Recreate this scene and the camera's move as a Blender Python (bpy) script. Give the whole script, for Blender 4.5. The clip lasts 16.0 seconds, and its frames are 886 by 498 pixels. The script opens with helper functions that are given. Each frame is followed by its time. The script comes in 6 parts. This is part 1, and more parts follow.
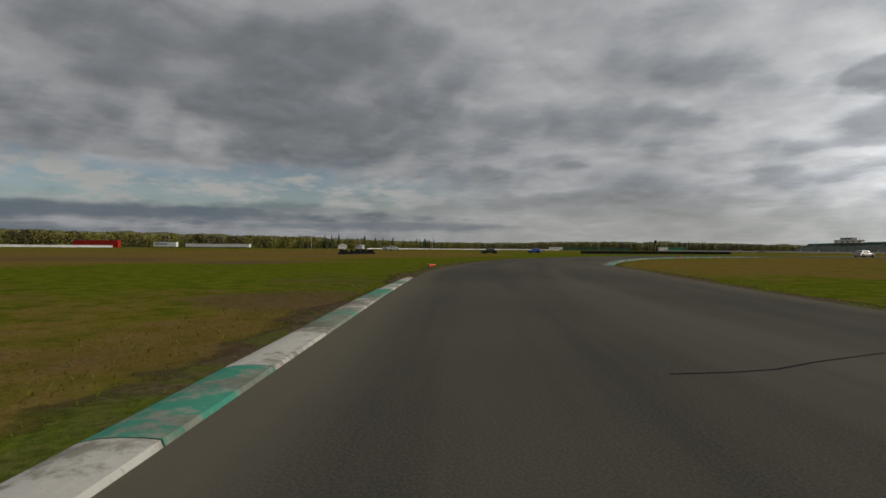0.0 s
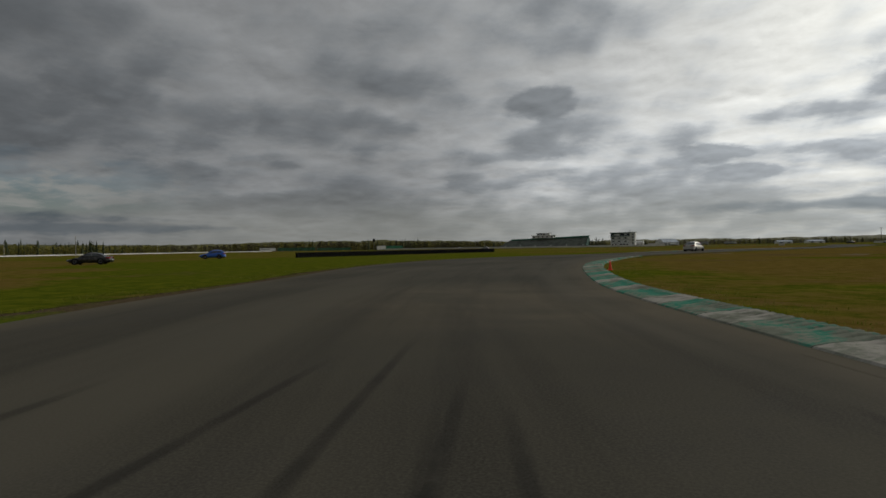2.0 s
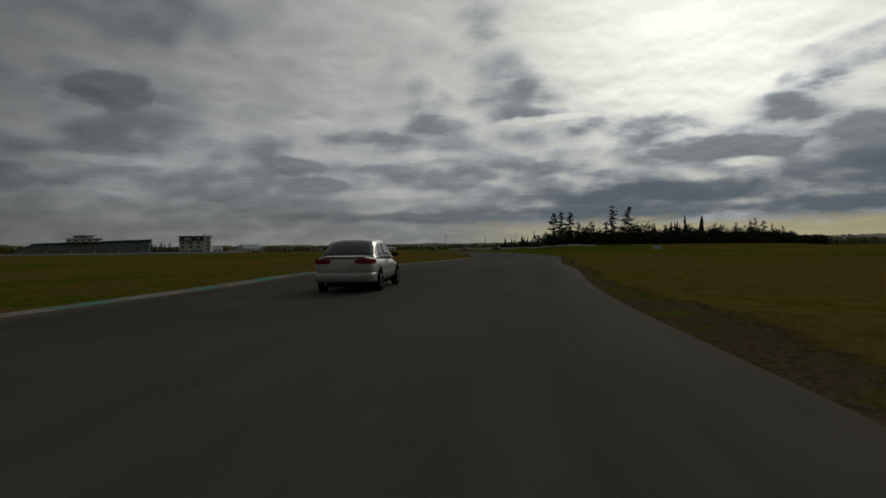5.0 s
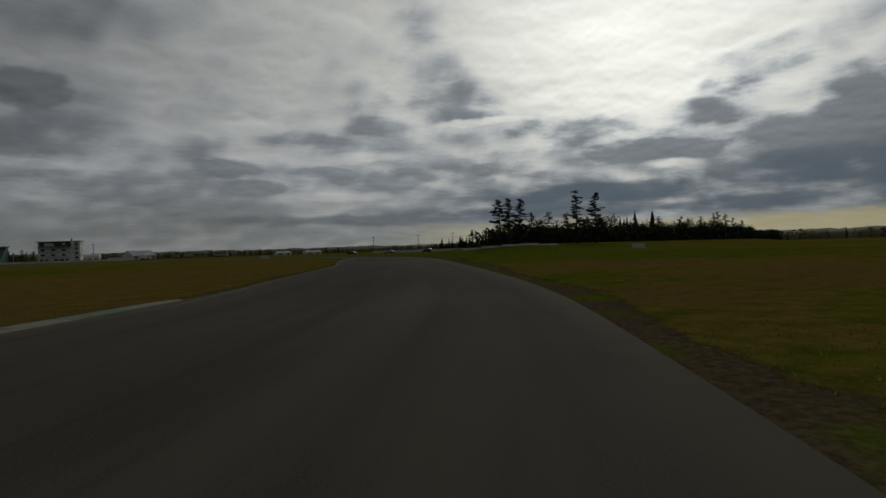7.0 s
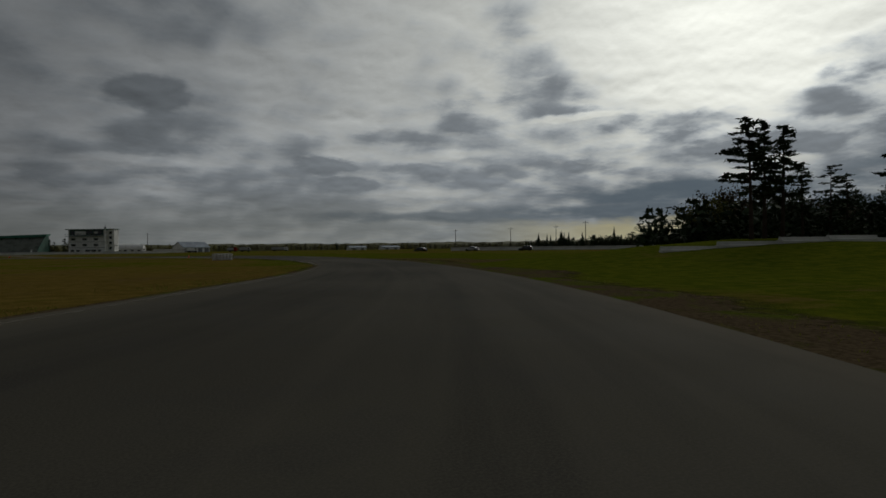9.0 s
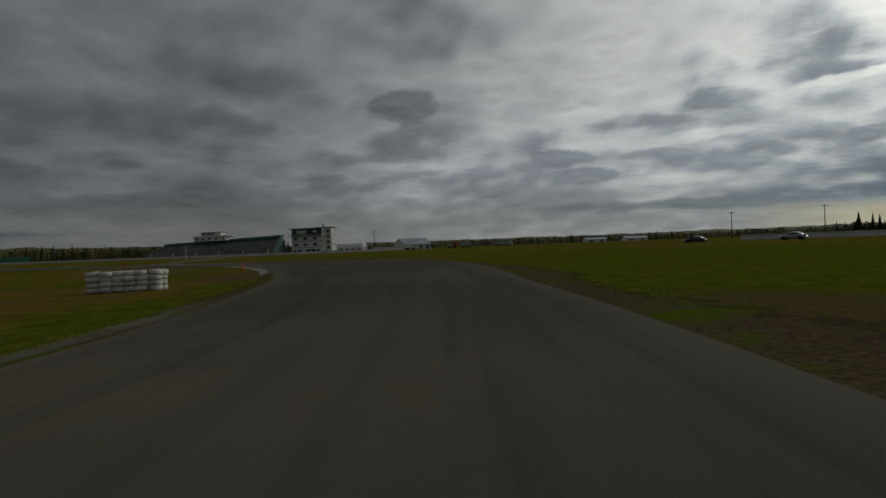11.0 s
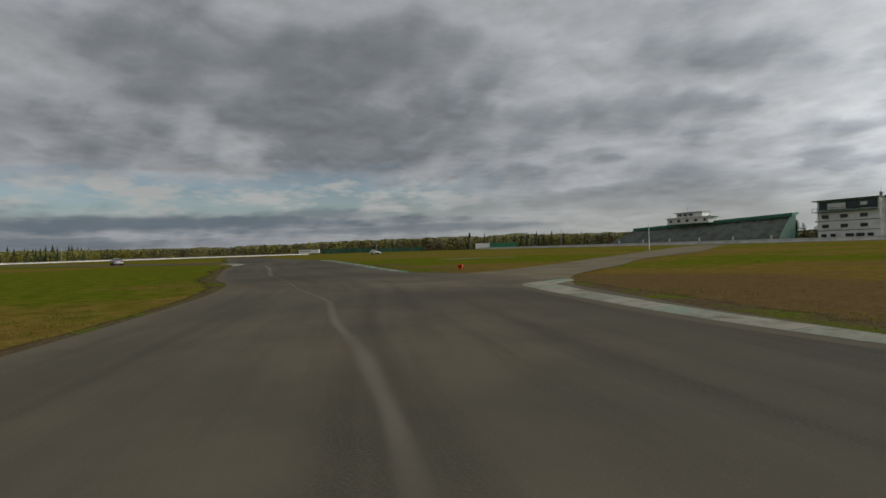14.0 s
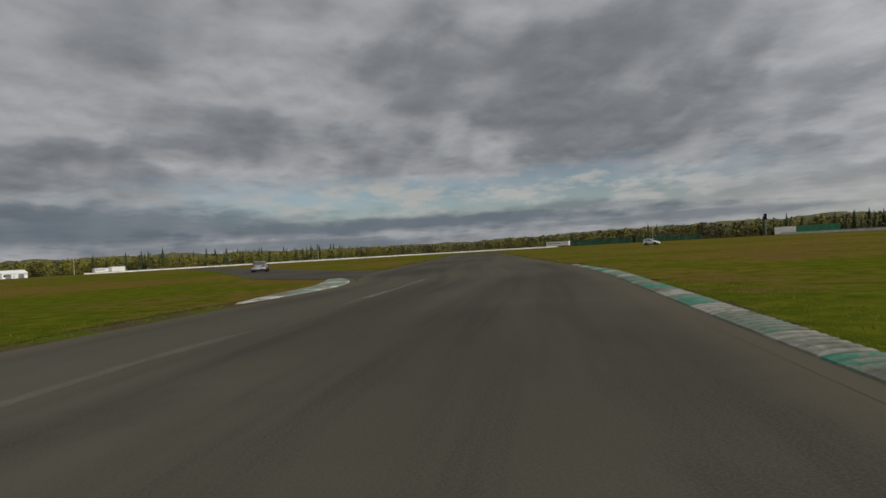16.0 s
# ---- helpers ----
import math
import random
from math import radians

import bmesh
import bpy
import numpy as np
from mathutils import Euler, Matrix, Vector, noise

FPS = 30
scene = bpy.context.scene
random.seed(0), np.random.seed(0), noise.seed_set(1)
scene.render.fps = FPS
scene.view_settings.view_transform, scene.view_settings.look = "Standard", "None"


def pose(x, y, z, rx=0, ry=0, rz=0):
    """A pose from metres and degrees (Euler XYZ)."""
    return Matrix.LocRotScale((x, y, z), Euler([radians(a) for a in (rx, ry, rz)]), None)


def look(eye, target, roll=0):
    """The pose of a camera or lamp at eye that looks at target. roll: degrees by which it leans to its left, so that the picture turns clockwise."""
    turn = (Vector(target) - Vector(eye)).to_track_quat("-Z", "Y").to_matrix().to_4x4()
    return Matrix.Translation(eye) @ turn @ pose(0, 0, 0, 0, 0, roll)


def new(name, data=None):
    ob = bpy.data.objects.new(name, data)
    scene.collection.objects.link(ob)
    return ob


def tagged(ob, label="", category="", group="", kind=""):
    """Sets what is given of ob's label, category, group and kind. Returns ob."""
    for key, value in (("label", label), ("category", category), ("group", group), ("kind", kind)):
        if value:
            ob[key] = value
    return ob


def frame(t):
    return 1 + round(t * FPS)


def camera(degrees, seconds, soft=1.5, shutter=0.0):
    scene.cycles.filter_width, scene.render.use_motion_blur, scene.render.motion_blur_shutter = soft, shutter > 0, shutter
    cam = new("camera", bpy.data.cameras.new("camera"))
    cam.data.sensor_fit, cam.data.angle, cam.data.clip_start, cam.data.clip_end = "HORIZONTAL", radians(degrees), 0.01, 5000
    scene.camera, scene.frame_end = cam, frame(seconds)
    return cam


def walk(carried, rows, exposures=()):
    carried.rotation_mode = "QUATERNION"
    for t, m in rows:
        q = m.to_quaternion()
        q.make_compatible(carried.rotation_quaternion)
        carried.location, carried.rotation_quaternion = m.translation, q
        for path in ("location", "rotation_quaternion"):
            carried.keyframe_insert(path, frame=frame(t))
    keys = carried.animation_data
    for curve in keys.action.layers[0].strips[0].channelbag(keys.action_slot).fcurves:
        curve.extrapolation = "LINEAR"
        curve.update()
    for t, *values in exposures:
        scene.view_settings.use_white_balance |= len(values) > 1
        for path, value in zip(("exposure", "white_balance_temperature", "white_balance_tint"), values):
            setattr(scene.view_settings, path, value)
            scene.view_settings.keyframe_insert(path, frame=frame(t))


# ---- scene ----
cam = camera(76.0, 16.0, soft=1.6)
# seconds, x, y, z, heading clockwise from +y, pitch, roll
PATH = [
    (0, 0.00, -0.00, 1.197, -42.73, -0.09, 0.49),
    (0.03333, -0.80, 0.91, 1.198, -42.38, -0.03, 0.47),
    (0.1, -2.38, 2.74, 1.198, -41.68, 0.08, 0.44),
    (0.25, -5.86, 6.87, 1.200, -40.15, 0.28, 0.36),
    (0.5, -11.27, 13.83, 1.201, -37.76, 0.39, 0.23),
    (0.75, -16.22, 20.90, 1.201, -34.35, 0.36, 0.06),
    (1, -20.68, 28.12, 1.200, -31.12, 0.11, -0.10),
    (1.25, -24.57, 35.57, 1.200, -26.50, 0.04, -0.33),
    (1.5, -27.81, 43.21, 1.200, -21.73, 0.05, -0.53),
    (1.75, -30.39, 50.92, 1.199, -17.72, -0.05, -0.66),
    (2, -32.41, 58.53, 1.199, -14.57, -0.14, -0.92),
    (2.25, -33.91, 65.95, 1.200, -11.20, -0.09, -1.43),
    (2.5, -34.92, 73.23, 1.200, -7.70, 0.05, -1.79),
    (2.75, -35.39, 80.47, 1.200, -3.38, 0.16, -1.65),
    (3, -35.35, 87.76, 1.200, 0.54, 0.23, -1.29),
    (3.25, -34.85, 95.05, 1.200, 4.56, 0.26, -1.06),
    (3.5, -33.92, 102.17, 1.200, 8.03, 0.17, -0.95),
    (3.75, -32.63, 108.95, 1.200, 11.07, -0.07, -0.78),
    (4, -31.04, 115.37, 1.200, 14.02, -0.22, -0.53),
    (4.25, -29.13, 121.45, 1.200, 17.63, -0.17, -0.30),
    (4.5, -26.96, 127.18, 1.200, 20.95, -0.17, -0.29),
    (4.75, -24.58, 132.57, 1.200, 23.78, -0.33, -0.57),
    (5, -22.04, 137.70, 1.200, 25.76, -0.10, -0.77),
    (5.25, -19.36, 142.70, 1.200, 27.95, 0.75, -0.57),
    (5.5, -16.39, 147.61, 1.200, 31.69, 1.12, -0.27),
    (5.75, -13.01, 152.47, 1.200, 35.64, 0.94, -0.08),
    (6, -9.20, 157.34, 1.200, 38.42, 0.46, -0.10),
    (6.25, -5.03, 162.34, 1.200, 39.26, -0.02, -0.38),
    (6.5, -0.66, 167.62, 1.200, 38.07, -0.28, -0.86),
    (6.75, 3.73, 173.32, 1.200, 35.26, -0.27, -1.38),
    (7, 8.02, 179.55, 1.200, 31.70, -0.04, -1.75),
    (7.25, 12.15, 186.32, 1.200, 28.67, 0.26, -1.80),
    (7.5, 16.23, 193.55, 1.200, 27.58, 0.45, -1.55),
    (7.75, 20.37, 201.11, 1.200, 27.45, 0.50, -1.69),
    (8, 24.56, 208.90, 1.200, 27.16, 0.56, -2.18),
    (8.25, 28.74, 216.86, 1.200, 26.46, 0.68, -2.53),
    (8.5, 32.84, 224.95, 1.200, 25.44, 0.54, -2.29),
    (8.75, 36.77, 233.09, 1.200, 24.21, 0.20, -1.56),
    (9, 40.45, 241.17, 1.200, 22.77, -0.17, -0.63),
    (9.25, 43.79, 249.09, 1.200, 21.08, -0.43, 0.23),
    (9.5, 46.73, 256.73, 1.200, 19.05, -0.53, 0.78),
    (9.75, 49.20, 263.99, 1.200, 16.62, -0.46, 0.83),
    (10, 51.18, 270.81, 1.201, 13.79, -0.27, 0.29),
    (10.25, 52.65, 277.15, 1.202, 10.62, -0.08, -0.77),
    (10.5, 53.60, 283.06, 1.202, 7.05, -0.00, -1.99),
    (10.75, 54.19, 288.65, 1.202, 3.43, -0.10, -2.41),
    (11, 54.38, 293.93, 1.201, -0.97, -0.31, -2.15),
    (11.25, 54.05, 299.04, 1.200, -6.24, -0.48, -1.68),
    (11.5, 53.24, 304.50, 1.200, -9.41, -0.45, -1.23),
    (11.75, 51.93, 310.66, 1.201, -12.72, -0.34, -1.07),
    (12, 50.16, 317.45, 1.200, -17.21, -0.31, -1.25),
    (12.25, 47.93, 324.43, 1.198, -20.71, -0.41, -0.96),
    (12.5, 45.24, 331.11, 1.196, -25.06, -0.28, -0.44),
    (12.75, 42.39, 337.25, 1.197, -29.22, 0.01, -0.39),
    (13, 39.66, 342.83, 1.199, -32.25, 0.25, -0.78),
    (13.25, 36.38, 347.29, 1.200, -35.81, 0.27, -1.26),
    (13.5, 33.07, 350.92, 1.200, -39.32, 0.12, -1.67),
    (13.75, 30.00, 354.10, 1.199, -43.40, -0.03, -1.88),
    (14, 26.84, 357.13, 1.198, -46.60, -0.04, -1.80),
    (14.25, 23.28, 360.34, 1.198, -49.02, 0.03, -1.52),
    (14.5, 18.96, 363.83, 1.198, -53.11, -0.37, -1.60),
    (14.75, 13.74, 367.57, 1.201, -56.52, -0.27, -1.60),
    (15, 7.76, 371.33, 1.203, -58.86, -0.21, -1.89),
    (15.25, 1.32, 375.12, 1.202, -61.61, 0.20, -2.33),
    (15.5, -5.37, 378.74, 1.201, -64.15, 0.04, -2.11),
    (15.75, -12.17, 382.03, 1.199, -67.25, 0.09, -2.31),
    (15.9, -16.29, 383.77, 1.197, -69.75, 0.19, -2.85),
    (15.97, -18.13, 384.52, 1.197, -70.93, 0.24, -3.13),
    (16, -19.05, 384.89, 1.196, -71.51, 0.27, -3.27),
]


def heading_pose(x, y, z, heading, pitch, roll):
    h, p = radians(heading), radians(pitch)
    eye = Vector((x, y, z))
    return look(eye, eye + Vector((math.sin(h) * math.cos(p), math.cos(h) * math.cos(p), math.sin(p))), roll)


# seconds, stops, white balance and tint of the clip's camera
EXPOSURES = [(0.0, 0.17, 6500, 12), (1.0, 0.15, 6500, 11), (1.4, 0.0, 6490, 11), (1.8, -0.28, 6480, 10), (2.5, -0.8, 6450, 10), (3.5, -1.36, 6440, 10), (5.0, -1.45, 6400, 10), (8.0, -1.55, 6280, 9),
             (10.5, -1.36, 6250, 8), (11.0, -1.2, 6240, 8), (11.8, -0.75, 6250, 10), (12.5, -0.15, 6300, 11), (13.5, 0.25, 6340, 11), (16.0, 0.34, 6440, 12)]
walk(cam, [(row[0], heading_pose(*row[1:])) for row in PATH], EXPOSURES)

# ---- world: broken overcast, the sun behind thin cloud ----
SUN_AZ, SUN_EL = 52.0, 20.0


def compass(az, el):
    a, e = radians(az), radians(el)
    return Vector((math.sin(a) * math.cos(e), math.cos(a) * math.cos(e), math.sin(e)))


class Nodes:
    """Short hand for building a node tree."""

    def __init__(self, tree):
        self.tree, self.count = tree, 0
        tree.nodes.clear()

    def add(self, kind, **props):
        n = self.tree.nodes.new(kind)
        self.count += 1
        n.location = (self.count * 40, 0)
        for k, v in props.items():
            setattr(n, k, v)
        return n

    def put(self, value, socket):
        if hasattr(value, "is_output"):
            self.tree.links.new(value, socket)
        elif value is not None:
            if socket.type == "RGBA" and len(value) == 3:
                value = (*value, 1)
            socket.default_value = value

    def math(self, op, a, b=None, c=None, clamp=False):
        n = self.add("ShaderNodeMath", operation=op, use_clamp=clamp)
        for i, v in enumerate((a, b, c)):
            self.put(v, n.inputs[i])
        return n.outputs[0]

    def vec(self, op, a, b=None, scale=None):
        n = self.add("ShaderNodeVectorMath", operation=op)
        self.put(a, n.inputs[0])
        self.put(b, n.inputs[1])
        self.put(scale, n.inputs[3])
        return n.outputs["Value" if op in ("DOT_PRODUCT", "LENGTH", "DISTANCE") else "Vector"]

    def noise(self, vector, scale, detail=4, rough=0.55, distort=0.0):
        n = self.add("ShaderNodeTexNoise")
        self.put(vector, n.inputs["Vector"])
        for k, v in (("Scale", scale), ("Detail", detail), ("Roughness", rough), ("Distortion", distort)):
            self.put(v, n.inputs[k])
        return n.outputs["Fac"]

    def ramp(self, fac, *stops):
        n = self.add("ShaderNodeValToRGB")
        self.put(fac, n.inputs[0])
        e = n.color_ramp.elements
        while len(e) < len(stops):
            e.new(0.5)
        for el, (p, col) in zip(e, stops):
            el.position = p
            el.color = (*col, 1) if len(col) == 3 else col
        return n.outputs[0]

    def span(self, value, a, b, lo=0.0, hi=1.0, smooth=True):
        n = self.add("ShaderNodeMapRange", interpolation_type="SMOOTHSTEP" if smooth else "LINEAR")
        for i, v in enumerate((value, a, b, lo, hi)):
            self.put(v, n.inputs[i])
        return n.outputs[0]

    def mix(self, fac, a, b, blend="MIX"):
        n = self.add("ShaderNodeMix", data_type="RGBA", blend_type=blend)
        self.put(fac, n.inputs[0])
        self.put(a, n.inputs[6])
        self.put(b, n.inputs[7])
        return n.outputs[2]


# cloud masses: bearing, height, half width, half height in degrees, darkness
MASSES_EAST = [(-4.5, 13.9, 2.3, 0.95, 1.1), (11.7, 8.5, 2.7, 0.9, 1.2), (13.5, 6.5, 2.5, 0.55, 1.1), (32.0, 14.1, 6.2, 1.8, 0.85), (30.9, 18.5, 3.4, 2.5, 0.6), (45.9, 11.1, 6.0, 1.4, 0.8),
               (52.2, 8.7, 5.0, 0.9, 0.8), (28.5, 6.8, 5.1, 0.8, 0.7), (36.9, 7.6, 4.4, 0.65, 0.65), (60.3, 15.6, 3.9, 2.1, 0.9), (62.5, 9.8, 2.6, 1.4, 0.85), (55.3, 11.8, 2.6, 1.1, 0.55),
               (-8.8, 6.5, 5.0, 0.85, 0.55), (-5.2, 9.6, 4.2, 0.9, 0.25), (20.0, 7.9, 2.3, 0.5, 0.5), (17.7, 10.7, 3.4, 0.5, 0.45), (70.0, 10.0, 6.0, 3.0, 0.8), (25.5, 12.5, 3.0, 0.8, 0.5)]
MASSES_NORTH = [(-25.5, 20.9, 3.1, 1.9, 0.5), (-40.5, 11.9, 6.1, 2.6, 0.6), (-27.3, 12.3, 7.6, 2.4, 0.6), (-39.6, 7.7, 2.1, 0.55, 0.7), (-30.1, 8.1, 1.6, 0.45, 0.6), (-22.1, 11.2, 5.3, 1.1, 0.45),
                (-3.6, 9.6, 5.1, 0.75, 0.4), (-13.4, 7.1, 2.8, 0.4, 0.45), (-28.5, 4.2, 12.4, 0.85, 0.45), (-16.5, 15.5, 7.2, 1.6, 0.25), (-0.5, 20.5, 6.7, 2.0, 0.2)]
MASSES_WEST = [(-76.3, 17.6, 2.8, 1.4, 0.5), (-66.2, 16.6, 11.0, 4.4, 0.6), (-55.4, 11.4, 7.0, 3.2, 0.6), (-78.6, 9.3, 3.8, 1.8, 0.45), (-73.0, 6.1, 2.6, 0.45, 0.8), (-52.1, 4.8, 1.9, 0.35, 0.8),
               (-28.6, 20.7, 5.4, 1.7, 0.3), (-102.6, 8.8, 5.4, 1.8, 0.5), (-94.3, 13.0, 7.3, 2.9, 0.5), (-85.0, 23.1, 5.4, 1.7, 0.55), (-48.0, 18.0, 8.0, 3.0, 0.4), (-70.8, 5.8, 1.7, 0.3, 0.7), (-107.5, 5.0, 2.6, 0.45, 0.7)]
# thin bright openings, in the same terms
GAPS = [(46.0, 20.0, 9.0, 5.5, 1.0), (36.0, 12.2, 5.0, 0.4, 0.8), (54.0, 7.2, 2.4, 0.45, 0.9), (20.0, 5.3, 8.0, 0.5, 0.5), (24.0, 9.3, 4.0, 0.5, 0.6), (9.0, 17.0, 9.0, 2.5, 0.4), (-66.0, 10.0, 1.8, 1.6, 0.6),
        (-20.0, 9.3, 5.0, 0.4, 0.5), (-5.0, 8.1, 5.0, 0.4, 0.6), (-64.0, 22.0, 3.0, 1.5, 0.5), (-28.0, 9.6, 3.5, 0.35, 0.5), (-90.0, 8.0, 4.0, 1.0, 0.4), (57.0, 18.5, 3.0, 2.0, 0.7)]
BANKS = [(-75, 2.9, 24, 0.75, 0.95), (-107, 3.6, 22, 1.5, 0.8), (-58, 3.6, 5, 0.5, 0.6), (-50, 2.1, 12, 0.4, 0.7), (-88, 1.5, 14, 0.5, 0.6), (48.3, 5.0, 12, 1.1, 0.95), (44.8, 3.3, 15, 0.7, 0.8), (61, 3.6, 6, 1.0, 0.9), (74, 5.0, 12, 2.5, 0.9), (26, 3.1, 12, 0.45, 0.55), (64, 6.6, 4, 0.9, 0.7)]


def make_world():
    world = bpy.data.worlds.new("sky")
    scene.world = world
    world.use_nodes = True
    g = Nodes(world.node_tree)
    d = g.add("ShaderNodeTexCoord").outputs["Generated"]
    xyz = g.add("ShaderNodeSeparateXYZ")
    g.put(d, xyz.inputs[0])
    z = g.math("MAXIMUM", xyz.outputs[2], 0.0)
    deg = 57.29578
    az = g.math("MULTIPLY", g.math("ARCTAN2", xyz.outputs[0], xyz.outputs[1]), deg)
    el = g.math("MULTIPLY", g.math("ARCSINE", z), deg)
    sky = g.add("ShaderNodeTexSky", sky_type="NISHITA", sun_disc=False, sun_elevation=radians(SUN_EL), sun_rotation=radians(SUN_AZ),
                air_density=1.0, dust_density=1.0, ozone_density=2.0)
    blue = g.vec("SCALE", sky.outputs[0], scale=0.06)
    # the cloud sheet: directions laid out on a low curved ceiling
    flat = g.add("ShaderNodeCombineXYZ")
    low = g.math("ADD", z, 0.19)
    g.put(g.math("DIVIDE", xyz.outputs[0], low), flat.inputs[0])
    g.put(g.math("DIVIDE", xyz.outputs[1], low), flat.inputs[1])

    def cells(vector, scale):
        n = g.add("ShaderNodeTexVoronoi", feature="SMOOTH_F1")
        g.put(vector, n.inputs["Vector"])
        g.put(scale, n.inputs["Scale"])
        g.put(0.5, n.inputs["Smoothness"])
        return g.math("SUBTRACT", 1.0, g.math("MULTIPLY", n.outputs["Distance"], 1.3))

    def heap(v):
        """How thick the cloud is: wide swells, billows and ragged wisps."""
        curl = g.add("ShaderNodeTexNoise")
        g.put(v, curl.inputs["Vector"])
        g.put(3.6, curl.inputs["Scale"])
        g.put(3.0, curl.inputs["Detail"])
        w = g.vec("ADD", v, g.vec("SCALE", g.vec("SUBTRACT", curl.outputs["Color"], (0.5, 0.5, 0.5)), scale=0.09))
        swell, wisp = g.noise(w, 0.95, 7, 0.56), g.noise(w, 4.2, 8, 0.60)
        total = g.math("ADD", g.math("MULTIPLY", swell, 0.48), g.math("MULTIPLY", wisp, 0.38))
        total = g.math("ADD", total, g.math("MULTIPLY", cells(w, 3.0), 0.11))
        return g.math("ADD", total, g.math("MULTIPLY", cells(w, 7.5), 0.08))
    spot = g.vec("ADD", flat.outputs[0], (3.7, 1.9, 0.4))
    here = heap(spot)
    # the same sheet a little nearer the zenith and the sun: what it lacks there lets light onto this edge
    beyond = heap(g.vec("ADD", g.vec("SCALE", flat.outputs[0], scale=0.975), g.vec("ADD", compass(SUN_AZ, 0) * 0.015, (3.7, 1.9, 0.4))))
    edge = g.math("SUBTRACT", here, beyond)
    ragged = g.math("MULTIPLY", g.math("SUBTRACT", 0.445, here), 3.4)
    mid = g.noise(spot, 3.0, 6, 0.6, 0.1)

    drift = g.noise(g.vec("ADD", flat.outputs[0], (11.3, 4.2, 2.0)), 1.5, 5, 0.6, 0.0)
    lift = g.noise(g.vec("ADD", flat.outputs[0], (1.3, 14.2, 7.0)), 1.9, 5, 0.6, 0.0)
    az_w = g.math("ADD", az, g.math("MULTIPLY", g.math("SUBTRACT", drift, 0.5), 7.0))
    el_w = g.math("ADD", el, g.math("MULTIPLY", g.math("SUBTRACT", lift, 0.5), g.span(el, 1.5, 14.0, 0.8, 3.5, False)))

    def masses(rows):
        total = None
        for a, e, w, h, k in rows:
            u = g.math("DIVIDE", g.math("SUBTRACT", az_w, a), w)
            v = g.math("DIVIDE", g.math("SUBTRACT", el_w, e), h)
            r = g.math("SQRT", g.math("ADD", g.math("MULTIPLY", u, u), g.math("MULTIPLY", v, v)))
            m = g.math("MULTIPLY", g.span(g.math("ADD", r, ragged), 1.45, 0.35), k)
            total = m if total is None else g.math("MAXIMUM", total, m)
        return total
    toward = g.math("MAXIMUM", g.vec("DOT_PRODUCT", d, compass(SUN_AZ, SUN_EL)), 0.0)
    glow = g.math("POWER", toward, 32.0)
    wide = g.math("POWER", toward, 3.0)
    mass = g.math("SUBTRACT", masses(MASSES_EAST + MASSES_NORTH + MASSES_WEST), masses(GAPS))
    heavy = g.math("ADD", here, g.math("MULTIPLY", mass, 0.145))
    heavy = g.math("SUBTRACT", heavy, g.math("ADD", g.math("MULTIPLY", glow, 0.045), g.math("ADD", 0.026, g.math("MULTIPLY", g.span(el, 14.0, 30.0), 0.02))))
    heavy = g.math("ADD", heavy, g.math("MULTIPLY", g.math("MULTIPLY", g.span(el, 15.0, 8.0), g.span(az, -25.0, 12.0)), 0.075))
    heavy = g.math("ADD", heavy, g.math("MULTIPLY", g.math("MULTIPLY", g.span(el, 17.0, 10.0), g.span(az, 16.0, 34.0)), 0.055))
    heavy = g.math("ADD", heavy, g.math("MULTIPLY", g.math("MULTIPLY", g.span(az, -34.0, -20.0), g.span(az, 2.0, -8.0)), 0.02))
    thick = g.span(heavy, 0.400, 0.635)
    lit = g.math("ADD", g.math("ADD", 0.270, g.math("MULTIPLY", g.math("MULTIPLY", wide, 1.2), g.span(el, 3.0, 14.0, 0.55, 1.0))), g.math("ADD", g.math("MULTIPLY", glow, 0.9), g.math("MULTIPLY", g.math("POWER", toward, 6.0), 0.32)))
    dark = g.math("ADD", 0.146, g.math("MULTIPLY", wide, 0.44))
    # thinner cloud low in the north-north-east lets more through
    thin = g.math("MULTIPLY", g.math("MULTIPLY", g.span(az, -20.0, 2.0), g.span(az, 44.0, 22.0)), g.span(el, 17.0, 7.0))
    north = g.math("MULTIPLY", g.span(az, -52.0, -34.0), g.span(az, 14.0, -6.0))
    lit, dark = g.math("ADD", lit, g.math("MULTIPLY", north, 0.05)), g.math("ADD", dark, g.math("MULTIPLY", north, 0.04))
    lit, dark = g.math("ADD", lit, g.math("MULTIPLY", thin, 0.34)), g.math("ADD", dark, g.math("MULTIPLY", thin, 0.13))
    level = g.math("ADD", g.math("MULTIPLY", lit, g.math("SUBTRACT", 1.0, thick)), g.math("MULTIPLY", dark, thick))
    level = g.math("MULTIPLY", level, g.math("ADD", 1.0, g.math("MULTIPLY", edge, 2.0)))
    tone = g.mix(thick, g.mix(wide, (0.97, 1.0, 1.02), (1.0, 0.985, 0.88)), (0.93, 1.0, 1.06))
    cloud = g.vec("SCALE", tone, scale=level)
    # a clearer belt low in the west, with blue between the cloud ends
    belt = g.math("MULTIPLY", g.math("MULTIPLY", g.span(el, 2.6, 4.2), g.span(g.math("ADD", el, g.math("MULTIPLY", ragged, 2.2)), 8.2, 5.6)),
                  g.math("MULTIPLY", g.span(az, -112.0, -80.0), g.span(az, -34.0, -52.0)))
    cream = g.mix(g.span(mid, 0.62, 0.45), (0.33, 0.34, 0.32), blue)
    cloud = g.mix(g.math("MULTIPLY", belt, 0.8), cloud, cream)
